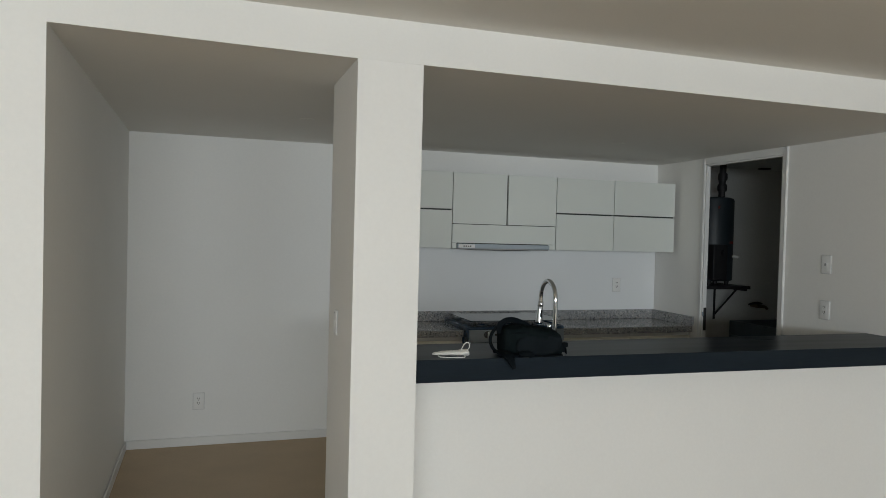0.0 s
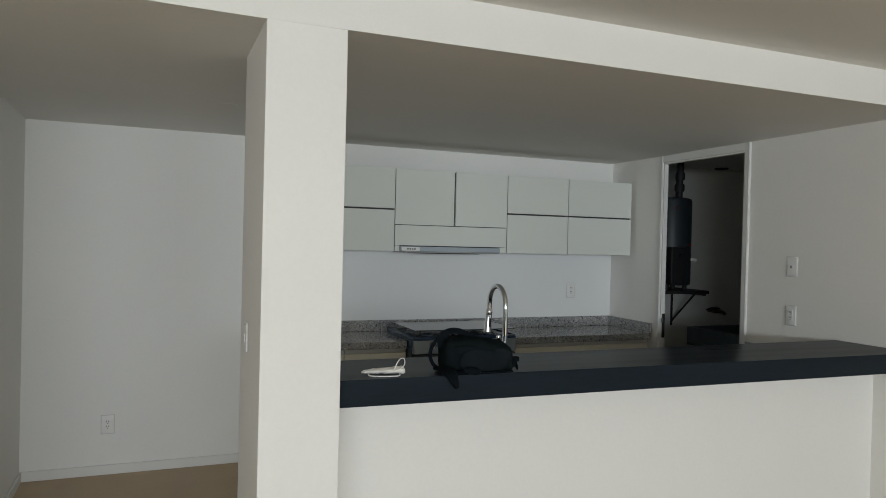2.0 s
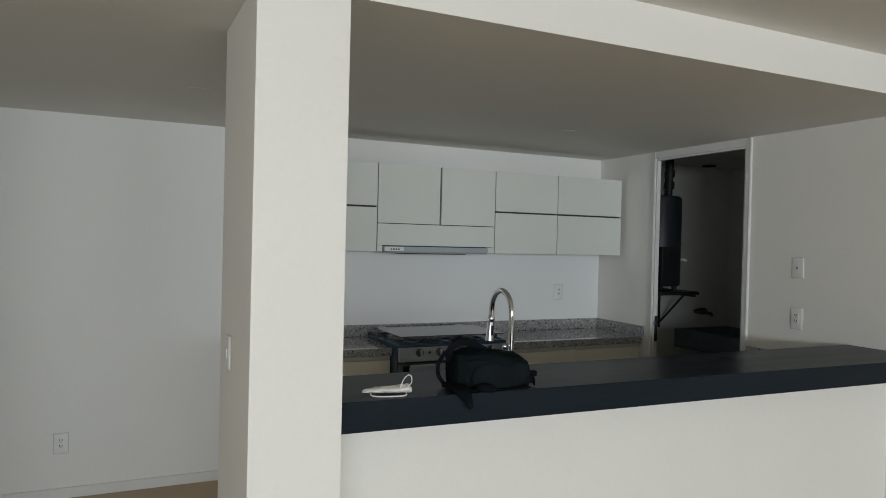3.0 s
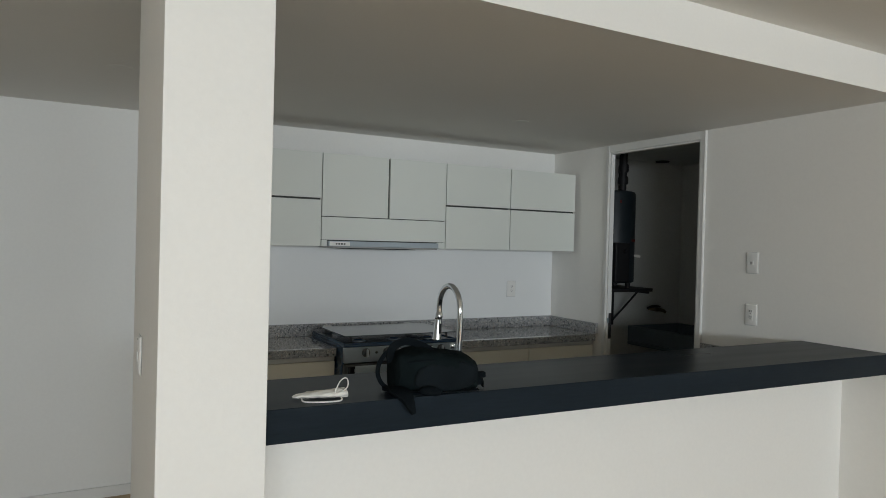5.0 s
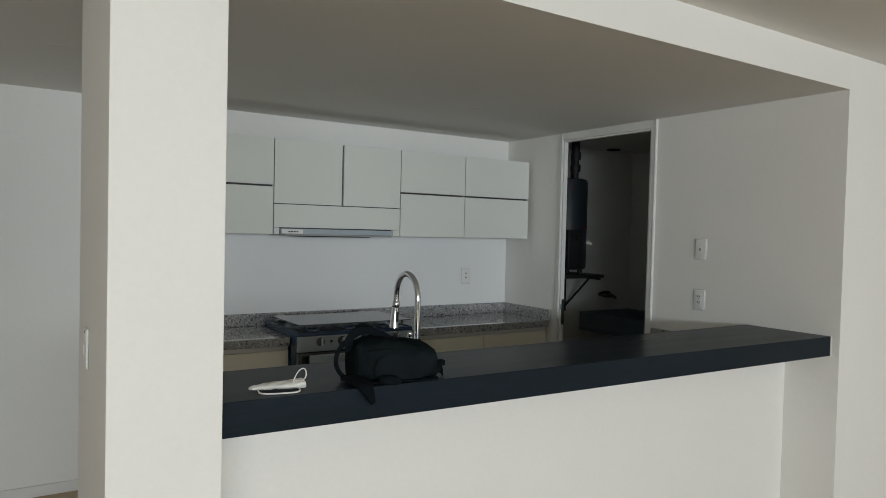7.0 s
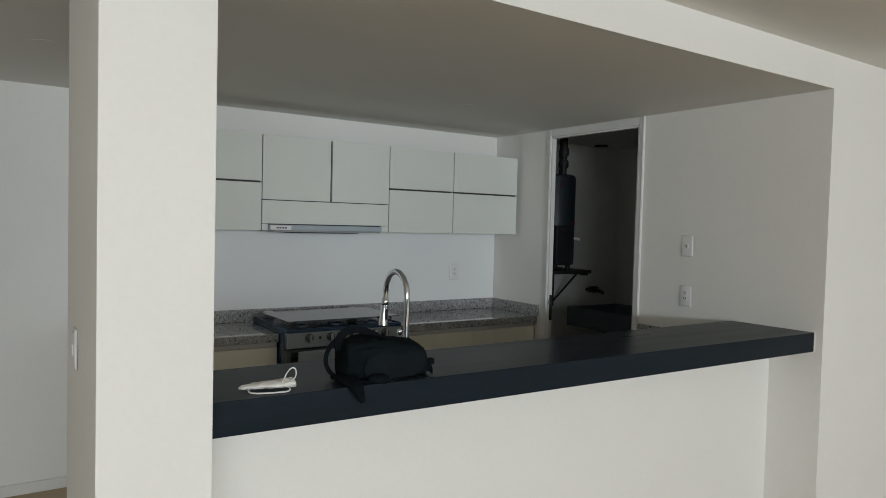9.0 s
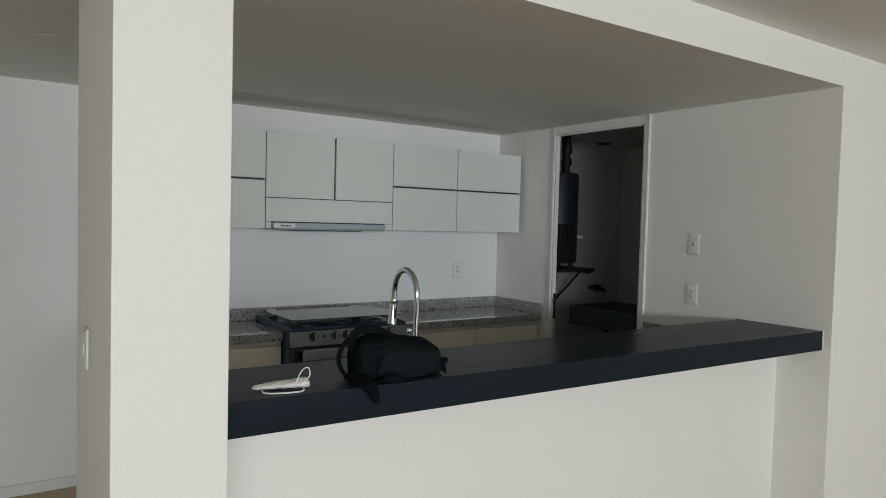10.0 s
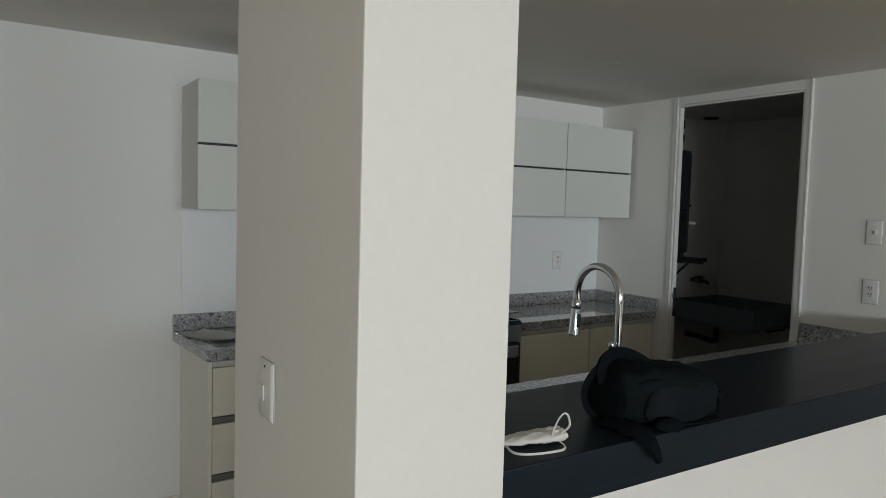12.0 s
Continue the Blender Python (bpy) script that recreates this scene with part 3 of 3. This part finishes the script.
def plate_base(name, label, category, group=""):
    """A bevelled cover plate in the x-z plane, facing -y, its back at y = 0."""
    t = thing(name, (0, 0, 0), label, category, group)
    bm = bmesh.new()
    rim = [(-PW / 2, -PH / 2), (PW / 2, -PH / 2), (PW / 2, PH / 2), (-PW / 2, PH / 2)]
    lay = [(1.0, 1.0, -0.0005), (1.0, 1.0, -0.0035), (0.90, 0.935, -0.0070), (0.86, 0.91, -0.0075)]
    rings = [[bm.verts.new((x * sx, y, z * sz)) for x, z in rim] for sx, sz, y in lay]
    for a, b in zip(rings, rings[1:]):
        for j in range(4):
            bm.faces.new((a[j], a[(j + 1) % 4], b[(j + 1) % 4], b[j]))
    bm.faces.new(rings[0][::-1]), bm.faces.new(rings[-1])
    bmesh.ops.recalc_face_normals(bm, faces=bm.faces)
    part("cover_plate", bm, PLASTIC, t)
    # added grey edge, drawn for the shadow that outlines the plate
    part("outline_shade", box((-PW / 2 - 0.0028, -0.0024, -PH / 2 - 0.0028), (PW / 2 + 0.0028, -0.0002, PH / 2 + 0.0028), 0.0006, 1), RIMSHADE, t)
    return t


def outlet():
    t = plate_base("wall_outlet", "white plastic double power outlet low on the wall", "outlet", "wall outlets")
    ins = part("insert", box((-0.0168, -0.0095, -0.0335), (0.0168, -0.0072, 0.0335), 0.001), PLASTIC, t)
    for dz in (-0.0165, 0.0165):
        for dx, h in ((-0.0065, 0.0085), (0.0065, 0.0070)):
            part("slot", box((dx - 0.0021, -0.0102, dz), (dx + 0.0021, -0.0096, dz + 0.003 + h)), SLOT, ins)
        part("ground_hole", box((-0.0025, -0.0100, dz - 0.0095), (0.0025, -0.0096, dz - 0.0045), 0.0002, 1), SLOT, ins)
    return t


def place(t, m):
    t.matrix_basis = m


o1 = outlet()
place(o1, pose(3.632, BACK - 0.0042, 1.226))
o2 = copy_thing(o1, pose(0.053, BACK, 0.335))
o3 = copy_thing(o1, pose(RIGHT, 3.617, 1.207, 0, 0, -90))
tagged(o3, "white plastic double power outlet above the bar top")
tagged(o1, "white plastic double power outlet over the granite upstand")
jack = plate_base("data_jack", "white plastic cover plate with a small data jack", "wall plate")
js = part("jack_socket", box((-0.012, -0.0098, -0.011), (0.012, -0.0072, 0.013), 0.001), PLASTIC, jack)
part("socket_hole", box((-0.009, -0.0105, -0.009), (0.005, -0.0099, 0.007)), GREYPLASTIC, js)
place(jack, pose(RIGHT, 3.617, 1.512, 0, 0, -90))
sw = plate_base("light_switch", "white plastic rocker light switch on the pillar", "light switch")
rk = bmesh.new()
add_box(rk, (-0.030, -0.0100, -0.024), (-0.002, -0.0072, 0.010), 0.0015)
part("rocker", rk, PLASTIC, sw)
part("screw", lathe([(0.003, 0), (0.003, 0.001), (0.002, 0.0015)], 12, pose(0, -0.0072, 0.051, 90)), SLOT, sw)
place(sw, pose(0.7075, 3.137, 1.236, 0, 0, -90) @ Matrix.Diagonal((0.88, 1, 0.88, 1)))

# ---- ceiling fittings ----
def downlight(x, y, z, r, mat):
    d = thing("downlight", (x, y, z), "small unlit round fitting flush in the ceiling", "ceiling light", "ceiling fittings")
    part("trim_ring", lathe([(r, -0.0005), (r, -0.0015), (r * 0.9, -0.003), (r * 0.80, -0.0025)], 36, Matrix.Translation((x, y, z))), mat, d)
    part("lens", lathe([(r * 0.78, -0.0015), (r * 0.70, -0.0005), (r * 0.3, -0.0005)][::-1], 36, Matrix.Translation((x, y, z - 0.0006))), CEIL, d)
    return d


downlight(2.933, 4.435, LOW, 0.048, CEIL)
downlight(0.704, 4.40, LOW, 0.055, CEIL)
hole = thing("ceiling_vent", (5.14, 5.39, 2.36), "small dark round vent in the laundry ceiling", "vent")
part("vent_ring", lathe([(0.06, -0.001), (0.06, -0.010), (0.045, -0.012)], 28, Matrix.Translation((5.14, 5.39, 2.36))), SLOT, hole)

# ---- things on the bar: bag, face mask ----
def bag_body():
    """A slumped soft bag: rounded cross-sections along its length, with folds."""
    bm = bmesh.new()
    stations = [(1.450, 0.028, 0.060, 2.985), (1.453, 0.052, 0.096, 2.985), (1.460, 0.066, 0.112, 2.985), (1.476, 0.076, 0.121, 2.986), (1.502, 0.082, 0.126, 2.986), (1.540, 0.085, 0.129, 2.986),
                (1.58, 0.084, 0.129, 2.984), (1.63, 0.081, 0.125, 2.980), (1.675, 0.077, 0.115, 2.976), (1.712, 0.072, 0.106, 2.972), (1.735, 0.064, 0.091, 2.970), (1.744, 0.044, 0.060, 2.970)]
    fine = []
    for (a, b) in zip(stations, stations[1:]):
        for k in range(4):
            fine.append([a[j] + (b[j] - a[j]) * k / 4 for j in range(4)])
    fine.append(list(stations[-1]))
    rings, seg = [], 48
    for x, hw, h, yc in fine:
        ring = []
        for j in range(seg):
            a = 2 * math.pi * j / seg
            c, s2 = math.cos(a), math.sin(a)
            e = 0.5
            yy = yc + hw * math.copysign(abs(c) ** e, c)
            zz = h / 2 + h / 2 * math.copysign(abs(s2) ** e, s2)
            p = Vector((x, yy, 1.0995 + zz))
            f = noise.noise(p * 17) * 0.009 + noise.noise(p * 42 + Vector((3, 1, 7))) * 0.0045
            crease = math.sin((x - 1.40) * 38 + (yy - 2.9) * 30 + noise.noise(p * 9) * 3) * 0.0028
            out = Vector((0, c, s2))
            if zz < 0.008:
                f = crease = 0
            p += out * (f + crease)
            p.z = max(p.z, 1.0996)
            ring.append(bm.verts.new(p))
        rings.append(ring)
    for a, b in zip(rings, rings[1:]):
        for j in range(seg):
            bm.faces.new((a[j], a[(j + 1) % seg], b[(j + 1) % seg], b[j]))
    bm.faces.new(rings[0][::-1]), bm.faces.new(rings[-1])
    bmesh.ops.recalc_face_normals(bm, faces=bm.faces)
    return bm


bag = thing("shoulder_bag", (1.56, 3.0, 1.0995), "slumped black fabric bag with loose straps on the bar", "bag")
SLUMP = pose(1.45, 3.010, 0, 0, 0, -8) @ Matrix.Diagonal((0.975, 1, 1, 1)) @ Matrix.Translation((-1.45, -2.985, 0))
body = bag_body()
body.transform(SLUMP)
part("body", body, FABRIC, bag)
pk = bmesh.new()
bmesh.ops.create_uvsphere(pk, u_segments=36, v_segments=20, radius=1.0)
for v in pk.verts:
    q = v.co.copy()
    q = Vector([math.copysign(abs(c) ** 0.7, c) for c in q])
    v.co = Vector((1.622 + q.x * 0.112 + q.z * 0.012, 2.909 + q.y * 0.018 + 0.005 * q.z, 1.150 + q.z * 0.047))
    v.co += Vector((0, 1, 0)) * noise.noise(v.co * 24) * 0.006
pk.transform(SLUMP)
part("front_pocket", pk, POCKET, bag, "dull dark grey front pocket")
part("zipper", sweep(spline([SLUMP @ Vector(p) for p in ((1.475, 2.914, 1.196), (1.52, 2.906, 1.204), (1.59, 2.904, 1.204), (1.67, 2.905, 1.194), (1.725, 2.915, 1.172))]), 0.0035, 8), WEBBING, bag)
handle_line = spline([(1.452, 3.014, 1.188), (1.450, 3.016, 1.216), (1.461, 3.018, 1.236), (1.486, 3.018, 1.250), (1.518, 3.016, 1.252), (1.554, 3.012, 1.241), (1.590, 3.006, 1.222), (1.622, 3.000, 1.200)])
handle_across = [(p - Vector((1.512, 3.02, 1.165))).normalized() + Vector((0, 0.25, 0)) for p in handle_line]
part("top_handle", ribbon(handle_line, 0.025, 0.008, handle_across), WEBBING, bag)
part("shoulder_strap", ribbon(spline([(1.450, 3.016, 1.226), (1.432, 3.024, 1.210), (1.416, 3.030, 1.178), (1.412, 3.026, 1.148), (1.420, 3.014, 1.122), (1.436, 2.995, 1.107), (1.458, 2.965, 1.106)]), 0.014, 0.004, (0.83, -0.56, 0.1)), WEBBING, bag)
part("strap_pad", ribbon(spline([(1.432, 2.985, 1.112), (1.434, 2.950, 1.116), (1.437, 2.915, 1.114), (1.441, 2.882, 1.107), (1.447, 2.858, 1.088), (1.458, 2.848, 1.055)]), [0.046] * 14 + [0.054] * 12 + [0.052 - 0.0028 * k for k in range(15)], 0.010, (1, 0.25, 0.12)), WEBBING, bag, "padded strap end hanging over the bar edge")
tongue = bmesh.new()
bmesh.ops.create_uvsphere(tongue, u_segments=24, v_segments=14, radius=1.0)
for v in tongue.verts:
    q = v.co.copy()
    v.co = Vector((1.536 + q.x * 0.036 - q.z * 0.004, 2.889 + q.y * 0.020 - 0.008 * q.x, 1.110 + q.z * 0.018))
    v.co.z = max(v.co.z + noise.noise(v.co * 40) * 0.003, 1.0995 if v.co.y > 2.876 else 1.08)
part("strap_end", tongue, WEBBING, bag)
part("bottom_strap", ribbon(spline([SLUMP @ Vector(p) for p in ((1.475, 2.905, 1.103), (1.530, 2.897, 1.103), (1.600, 2.894, 1.104), (1.680, 2.893, 1.103), (1.735, 2.900, 1.104))]), 0.016, 0.004, (0.1, 1, 0.2)), WEBBING, bag)
bk = box((1.742, 2.925, 1.112), (1.772, 2.952, 1.140), 0.005)
add_box(bk, (1.752, 2.922, 1.136), (1.784, 2.944, 1.156), 0.004)
bk.transform(Matrix.Translation((-0.012, 0, 0)) @ SLUMP)
part("buckle", bk, WEBBING, bag, "black plastic buckle")
part("side_strap", ribbon(spline([SLUMP @ Vector(p) for p in ((1.715, 2.912, 1.165), (1.742, 2.918, 1.150), (1.760, 2.93, 1.130), (1.768, 2.94, 1.104))]), 0.018, 0.004, (0.1, 1, 0.1)), WEBBING, bag)


def mask_body():
    bm = bmesh.new()
    st = [(1.146, 0.006, 0.005, 3.034), (1.156, 0.012, 0.009, 3.033), (1.175, 0.018, 0.013, 3.030), (1.20, 0.025, 0.017, 3.024), (1.23, 0.028, 0.019, 3.018), (1.262, 0.029, 0.022, 3.010), (1.285, 0.027, 0.026, 3.004), (1.299, 0.021, 0.025, 3.001), (1.306, 0.010, 0.016, 3.0)]
    fine = []
    for a, b in zip(st, st[1:]):
        for k in range(4):
            fine.append([a[j] + (b[j] - a[j]) * k / 4 for j in range(4)])
    fine.append(list(st[-1]))
    rings, seg = [], 28
    for x, hw, h, yc in fine:
        ring = []
        for j in range(seg):
            a = 2 * math.pi * j / seg
            c, s2 = math.cos(a), math.sin(a)
            p = Vector((x, yc + hw * c, 1.1035 + h / 2 + h / 2 * s2))
            fold = math.sin((p.y - 2.9) * 420 + noise.noise(p * 25) * 3) * 0.0022
            p += Vector((0, c, s2)) * (fold * 0.7 + noise.noise(p * 60) * 0.002)
            p.z = max(p.z, 1.0997)
            ring.append(bm.verts.new(p))
        rings.append(ring)
    for a, b in zip(rings, rings[1:]):
        for j in range(seg):
            bm.faces.new((a[j], a[(j + 1) % seg], b[(j + 1) % seg], b[j]))
    bm.faces.new(rings[0][::-1]), bm.faces.new(rings[-1])
    bmesh.ops.recalc_face_normals(bm, faces=bm.faces)
    return bm


LAID = Matrix.Translation((-0.026, -0.045, 0))
mask = thing("face_mask", (1.203, 2.97, 1.0995), "crumpled white cloth face mask with elastic ear loops", "face mask")
cloth = mask_body()
cloth.transform(LAID)
part("cloth", cloth, MASKCLOTH, mask)
for line in (((1.262, 2.988, 1.120), (1.267, 2.986, 1.136), (1.277, 2.984, 1.155), (1.290, 2.983, 1.164), (1.299, 2.980, 1.158), (1.296, 2.974, 1.138), (1.280, 2.988, 1.120)),
             ((1.166, 3.015, 1.106), (1.163, 2.990, 1.1025), (1.176, 2.972, 1.1022), (1.206, 2.960, 1.1022), (1.240, 2.954, 1.1022), (1.266, 2.955, 1.1022), (1.278, 2.968, 1.105), (1.276, 2.988, 1.110))):
    loop = sweep(spline(line), 0.0026, 8, 0.7)
    loop.transform(LAID)
    part("ear_loop", loop, ELASTIC, mask)

# ---- paper on the counter ----
paper = thing("folded_paper", (1.20, 5.26, CZ1), "folded white paper sheets lying on the granite", "paper")
for k, (turn, lift) in enumerate(((-69, 0.0), (-62, 0.0035))):
    bm = bmesh.new()
    n = 14
    g = []
    for i in range(n + 1):
        row = []
        for j in range(n + 1):
            x, y = (i / n - 0.5) * 0.29, (j / n - 0.5) * 0.205
            q = Vector((x * 9 + k * 5, y * 9, 0.3))
            z = 0.006 + 0.010 * max(0.0, noise.noise(q)) + 0.014 * max(0.0, 1 - abs(y - 0.03) / 0.05) + 0.016 * (i / n) ** 3 * (1 - j / n)
            row.append(bm.verts.new((x, y, z)))
        g.append(row)
    for i in range(n):
        for j in range(n):
            bm.faces.new((g[i][j], g[i + 1][j], g[i + 1][j + 1], g[i][j + 1]))
    bmesh.ops.solidify(bm, geom=list(bm.faces), thickness=0.0012)
    bmesh.ops.recalc_face_normals(bm, faces=bm.faces)
    bm.transform(pose(1.188 + 0.012 * k, 5.268, CZ1 + lift - 0.0035, 0, 0, turn))
    for v in bm.verts:
        v.co.z = max(v.co.z, CZ1 + 0.001 + lift)
    part("sheet", bm, PAPER, paper)

# ---- laundry ----
shelf = thing("wall_shelf", (4.48, 5.30, 1.22), "black steel shelf on triangular brackets carrying the water heater", "shelf")
part("board", box((4.16, 5.085, 1.222), (4.752, BACK - 0.001, 1.250), 0.003), BLACKIRON, shelf)
for xx in (4.22, 4.715):
    br = part("bracket", sweep([(xx, 5.22, 1.212), (xx, 5.508, 0.945)], 0.009, 10), BLACKIRON, shelf)
    part("upright", box((xx - 0.010, BACK - 0.012, 0.90), (xx + 0.010, BACK - 0.001, 1.2215), 0.002), BLACKIRON, br)
    part("arm", box((xx - 0.010, 5.095, 1.205), (xx + 0.010, BACK - 0.0125, 1.2215), 0.002), BLACKIRON, br)
heater = thing("water_heater", (4.47, 5.30, 1.25), "dark grey upright water heater with pipes on top", "water heater")
part("tank", lathe([(0.165, 1.292), (0.180, 1.300), (0.182, 1.33), (0.182, 2.015), (0.174, 2.036), (0.150, 2.045)], 48, Matrix.Translation((4.482, 5.290, 0))), HEATER, heater)
for a in (0.6, 2.2, 3.9, 5.4):
    part("foot", lathe([(0.018, 1.2505), (0.022, 1.2915)], 14, Matrix.Translation((4.482 + 0.135 * math.cos(a), 5.29 + 0.135 * math.sin(a), 0))), BLACKIRON, heater)
cb = part("burner_cover", box((4.34, 5.088, 1.30), (4.495, 5.16, 1.62), 0.012), BLACKIRON, heater, "black burner cover")
part("dial", lathe([(0.022, 0), (0.020, 0.018)], 18, pose(4.44, 5.0875, 1.55, 90)), BLACKIRON, cb)
part("safety_valve", sweep([(4.595, 5.16, 1.515), (4.615, 5.135, 1.515), (4.635, 5.12, 1.508)], [0.010, 0.014, 0.012], 12), PLASTIC, heater, "white plastic valve handle")
part("warning_mark", box((4.40, 5.1195, 1.94), (4.46, 5.1225, 1.965), 0.001), RED, heater, "faded red mark")
part("warning_mark", box((4.53, 5.112, 1.63), (4.565, 5.117, 1.65), 0.001), RED, heater, "faded red mark")
for xx, yy, r in ((4.50, 5.20, 0.028), (4.56, 5.30, 0.014), (4.42, 5.33, 0.014)):
    p = part("pipe", sweep([(xx, yy, 2.044), (xx, yy, 2.16), (xx + 0.005, yy, 2.22), (xx + 0.005, yy, 2.359)], r, 14), BLACKIRON, heater)
    part("elbow", lathe([(r * 1.3, 2.10), (r * 1.5, 2.115), (r * 1.5, 2.15), (r * 1.3, 2.165)], 16, Matrix.Translation((xx, yy, 0))), GREYPLASTIC if r < 0.02 else BLACKIRON, p)
    part("collar", lathe([(r * 1.3, 2.20), (r * 1.45, 2.215), (r * 1.45, 2.25), (r * 1.3, 2.265)], 16, Matrix.Translation((xx + 0.004, yy, 0))), BLACKIRON, p)
spigot = thing("laundry_tap", (5.155, BACK, 1.05), "old brass hose tap on the laundry wall", "tap")
part("tap_body", sweep([(5.155, BACK - 0.001, 1.03), (5.155, 5.475, 1.03), (5.165, 5.445, 1.03), (5.20, 5.435, 1.028), (5.25, 5.435, 1.020), (5.275, 5.435, 1.002)], [0.015, 0.017, 0.020, 0.017, 0.014, 0.013], 14), BRASS, spigot)
part("tap_handle", sweep([(5.055, 5.44, 1.045), (5.10, 5.44, 1.056), (5.165, 5.44, 1.060), (5.215, 5.44, 1.054)], [0.007, 0.011, 0.013, 0.007], 10), BLACKIRON, spigot)
part("tap_stem", lathe([(0.008, 1.030), (0.008, 1.056)], 12, Matrix.Translation((5.165, 5.445, 0))), BRASS, spigot)
tub = thing("laundry_tub", (5.23, 5.14, 0.575), "dark blue-grey laundry tub hung on the walls with a drain pipe", "laundry tub")
tb = bmesh.new()
X0, X1, Y0, Y1, Z0, Z1 = 4.90, 5.535, 4.78, 5.515, 0.72, 0.888
for lo, hi in (((X0, Y0, Z0), (X1, Y1, Z0 + 0.03)), ((X0, Y0, Z0 + 0.0305), (X0 + 0.035, Y1, Z1)), ((X1 - 0.035, Y0, Z0 + 0.0305), (X1, Y1, Z1)), ((X0 + 0.0355, Y0, Z0 + 0.0305), (X1 - 0.0355, Y0 + 0.035, Z1)), ((X0 + 0.0355, Y1 - 0.035, Z0 + 0.0305), (X1 - 0.0355, Y1, Z1))):
    add_box(tb, lo, hi, 0.006)
part("basin", tb, TUBMAT, tub)
for yy in (4.90, 5.38):
    part("wall_bracket", prism([(5.30, yy), (5.538, yy), (5.538, yy + 0.03), (5.30, yy + 0.03)], Z0 - 0.045, Z0 - 0.0005, 0.003), BLACKIRON, tub)
part("drain_pipe", sweep([(5.02, 5.16, Z0 - 0.001), (5.02, 5.16, 0.63), (5.03, 5.17, 0.59), (5.06, 5.22, 0.575), (5.12, 5.36, 0.575), (5.13, BACK - 0.002, 0.58)], 0.022, 12), BLACKIRON, tub)
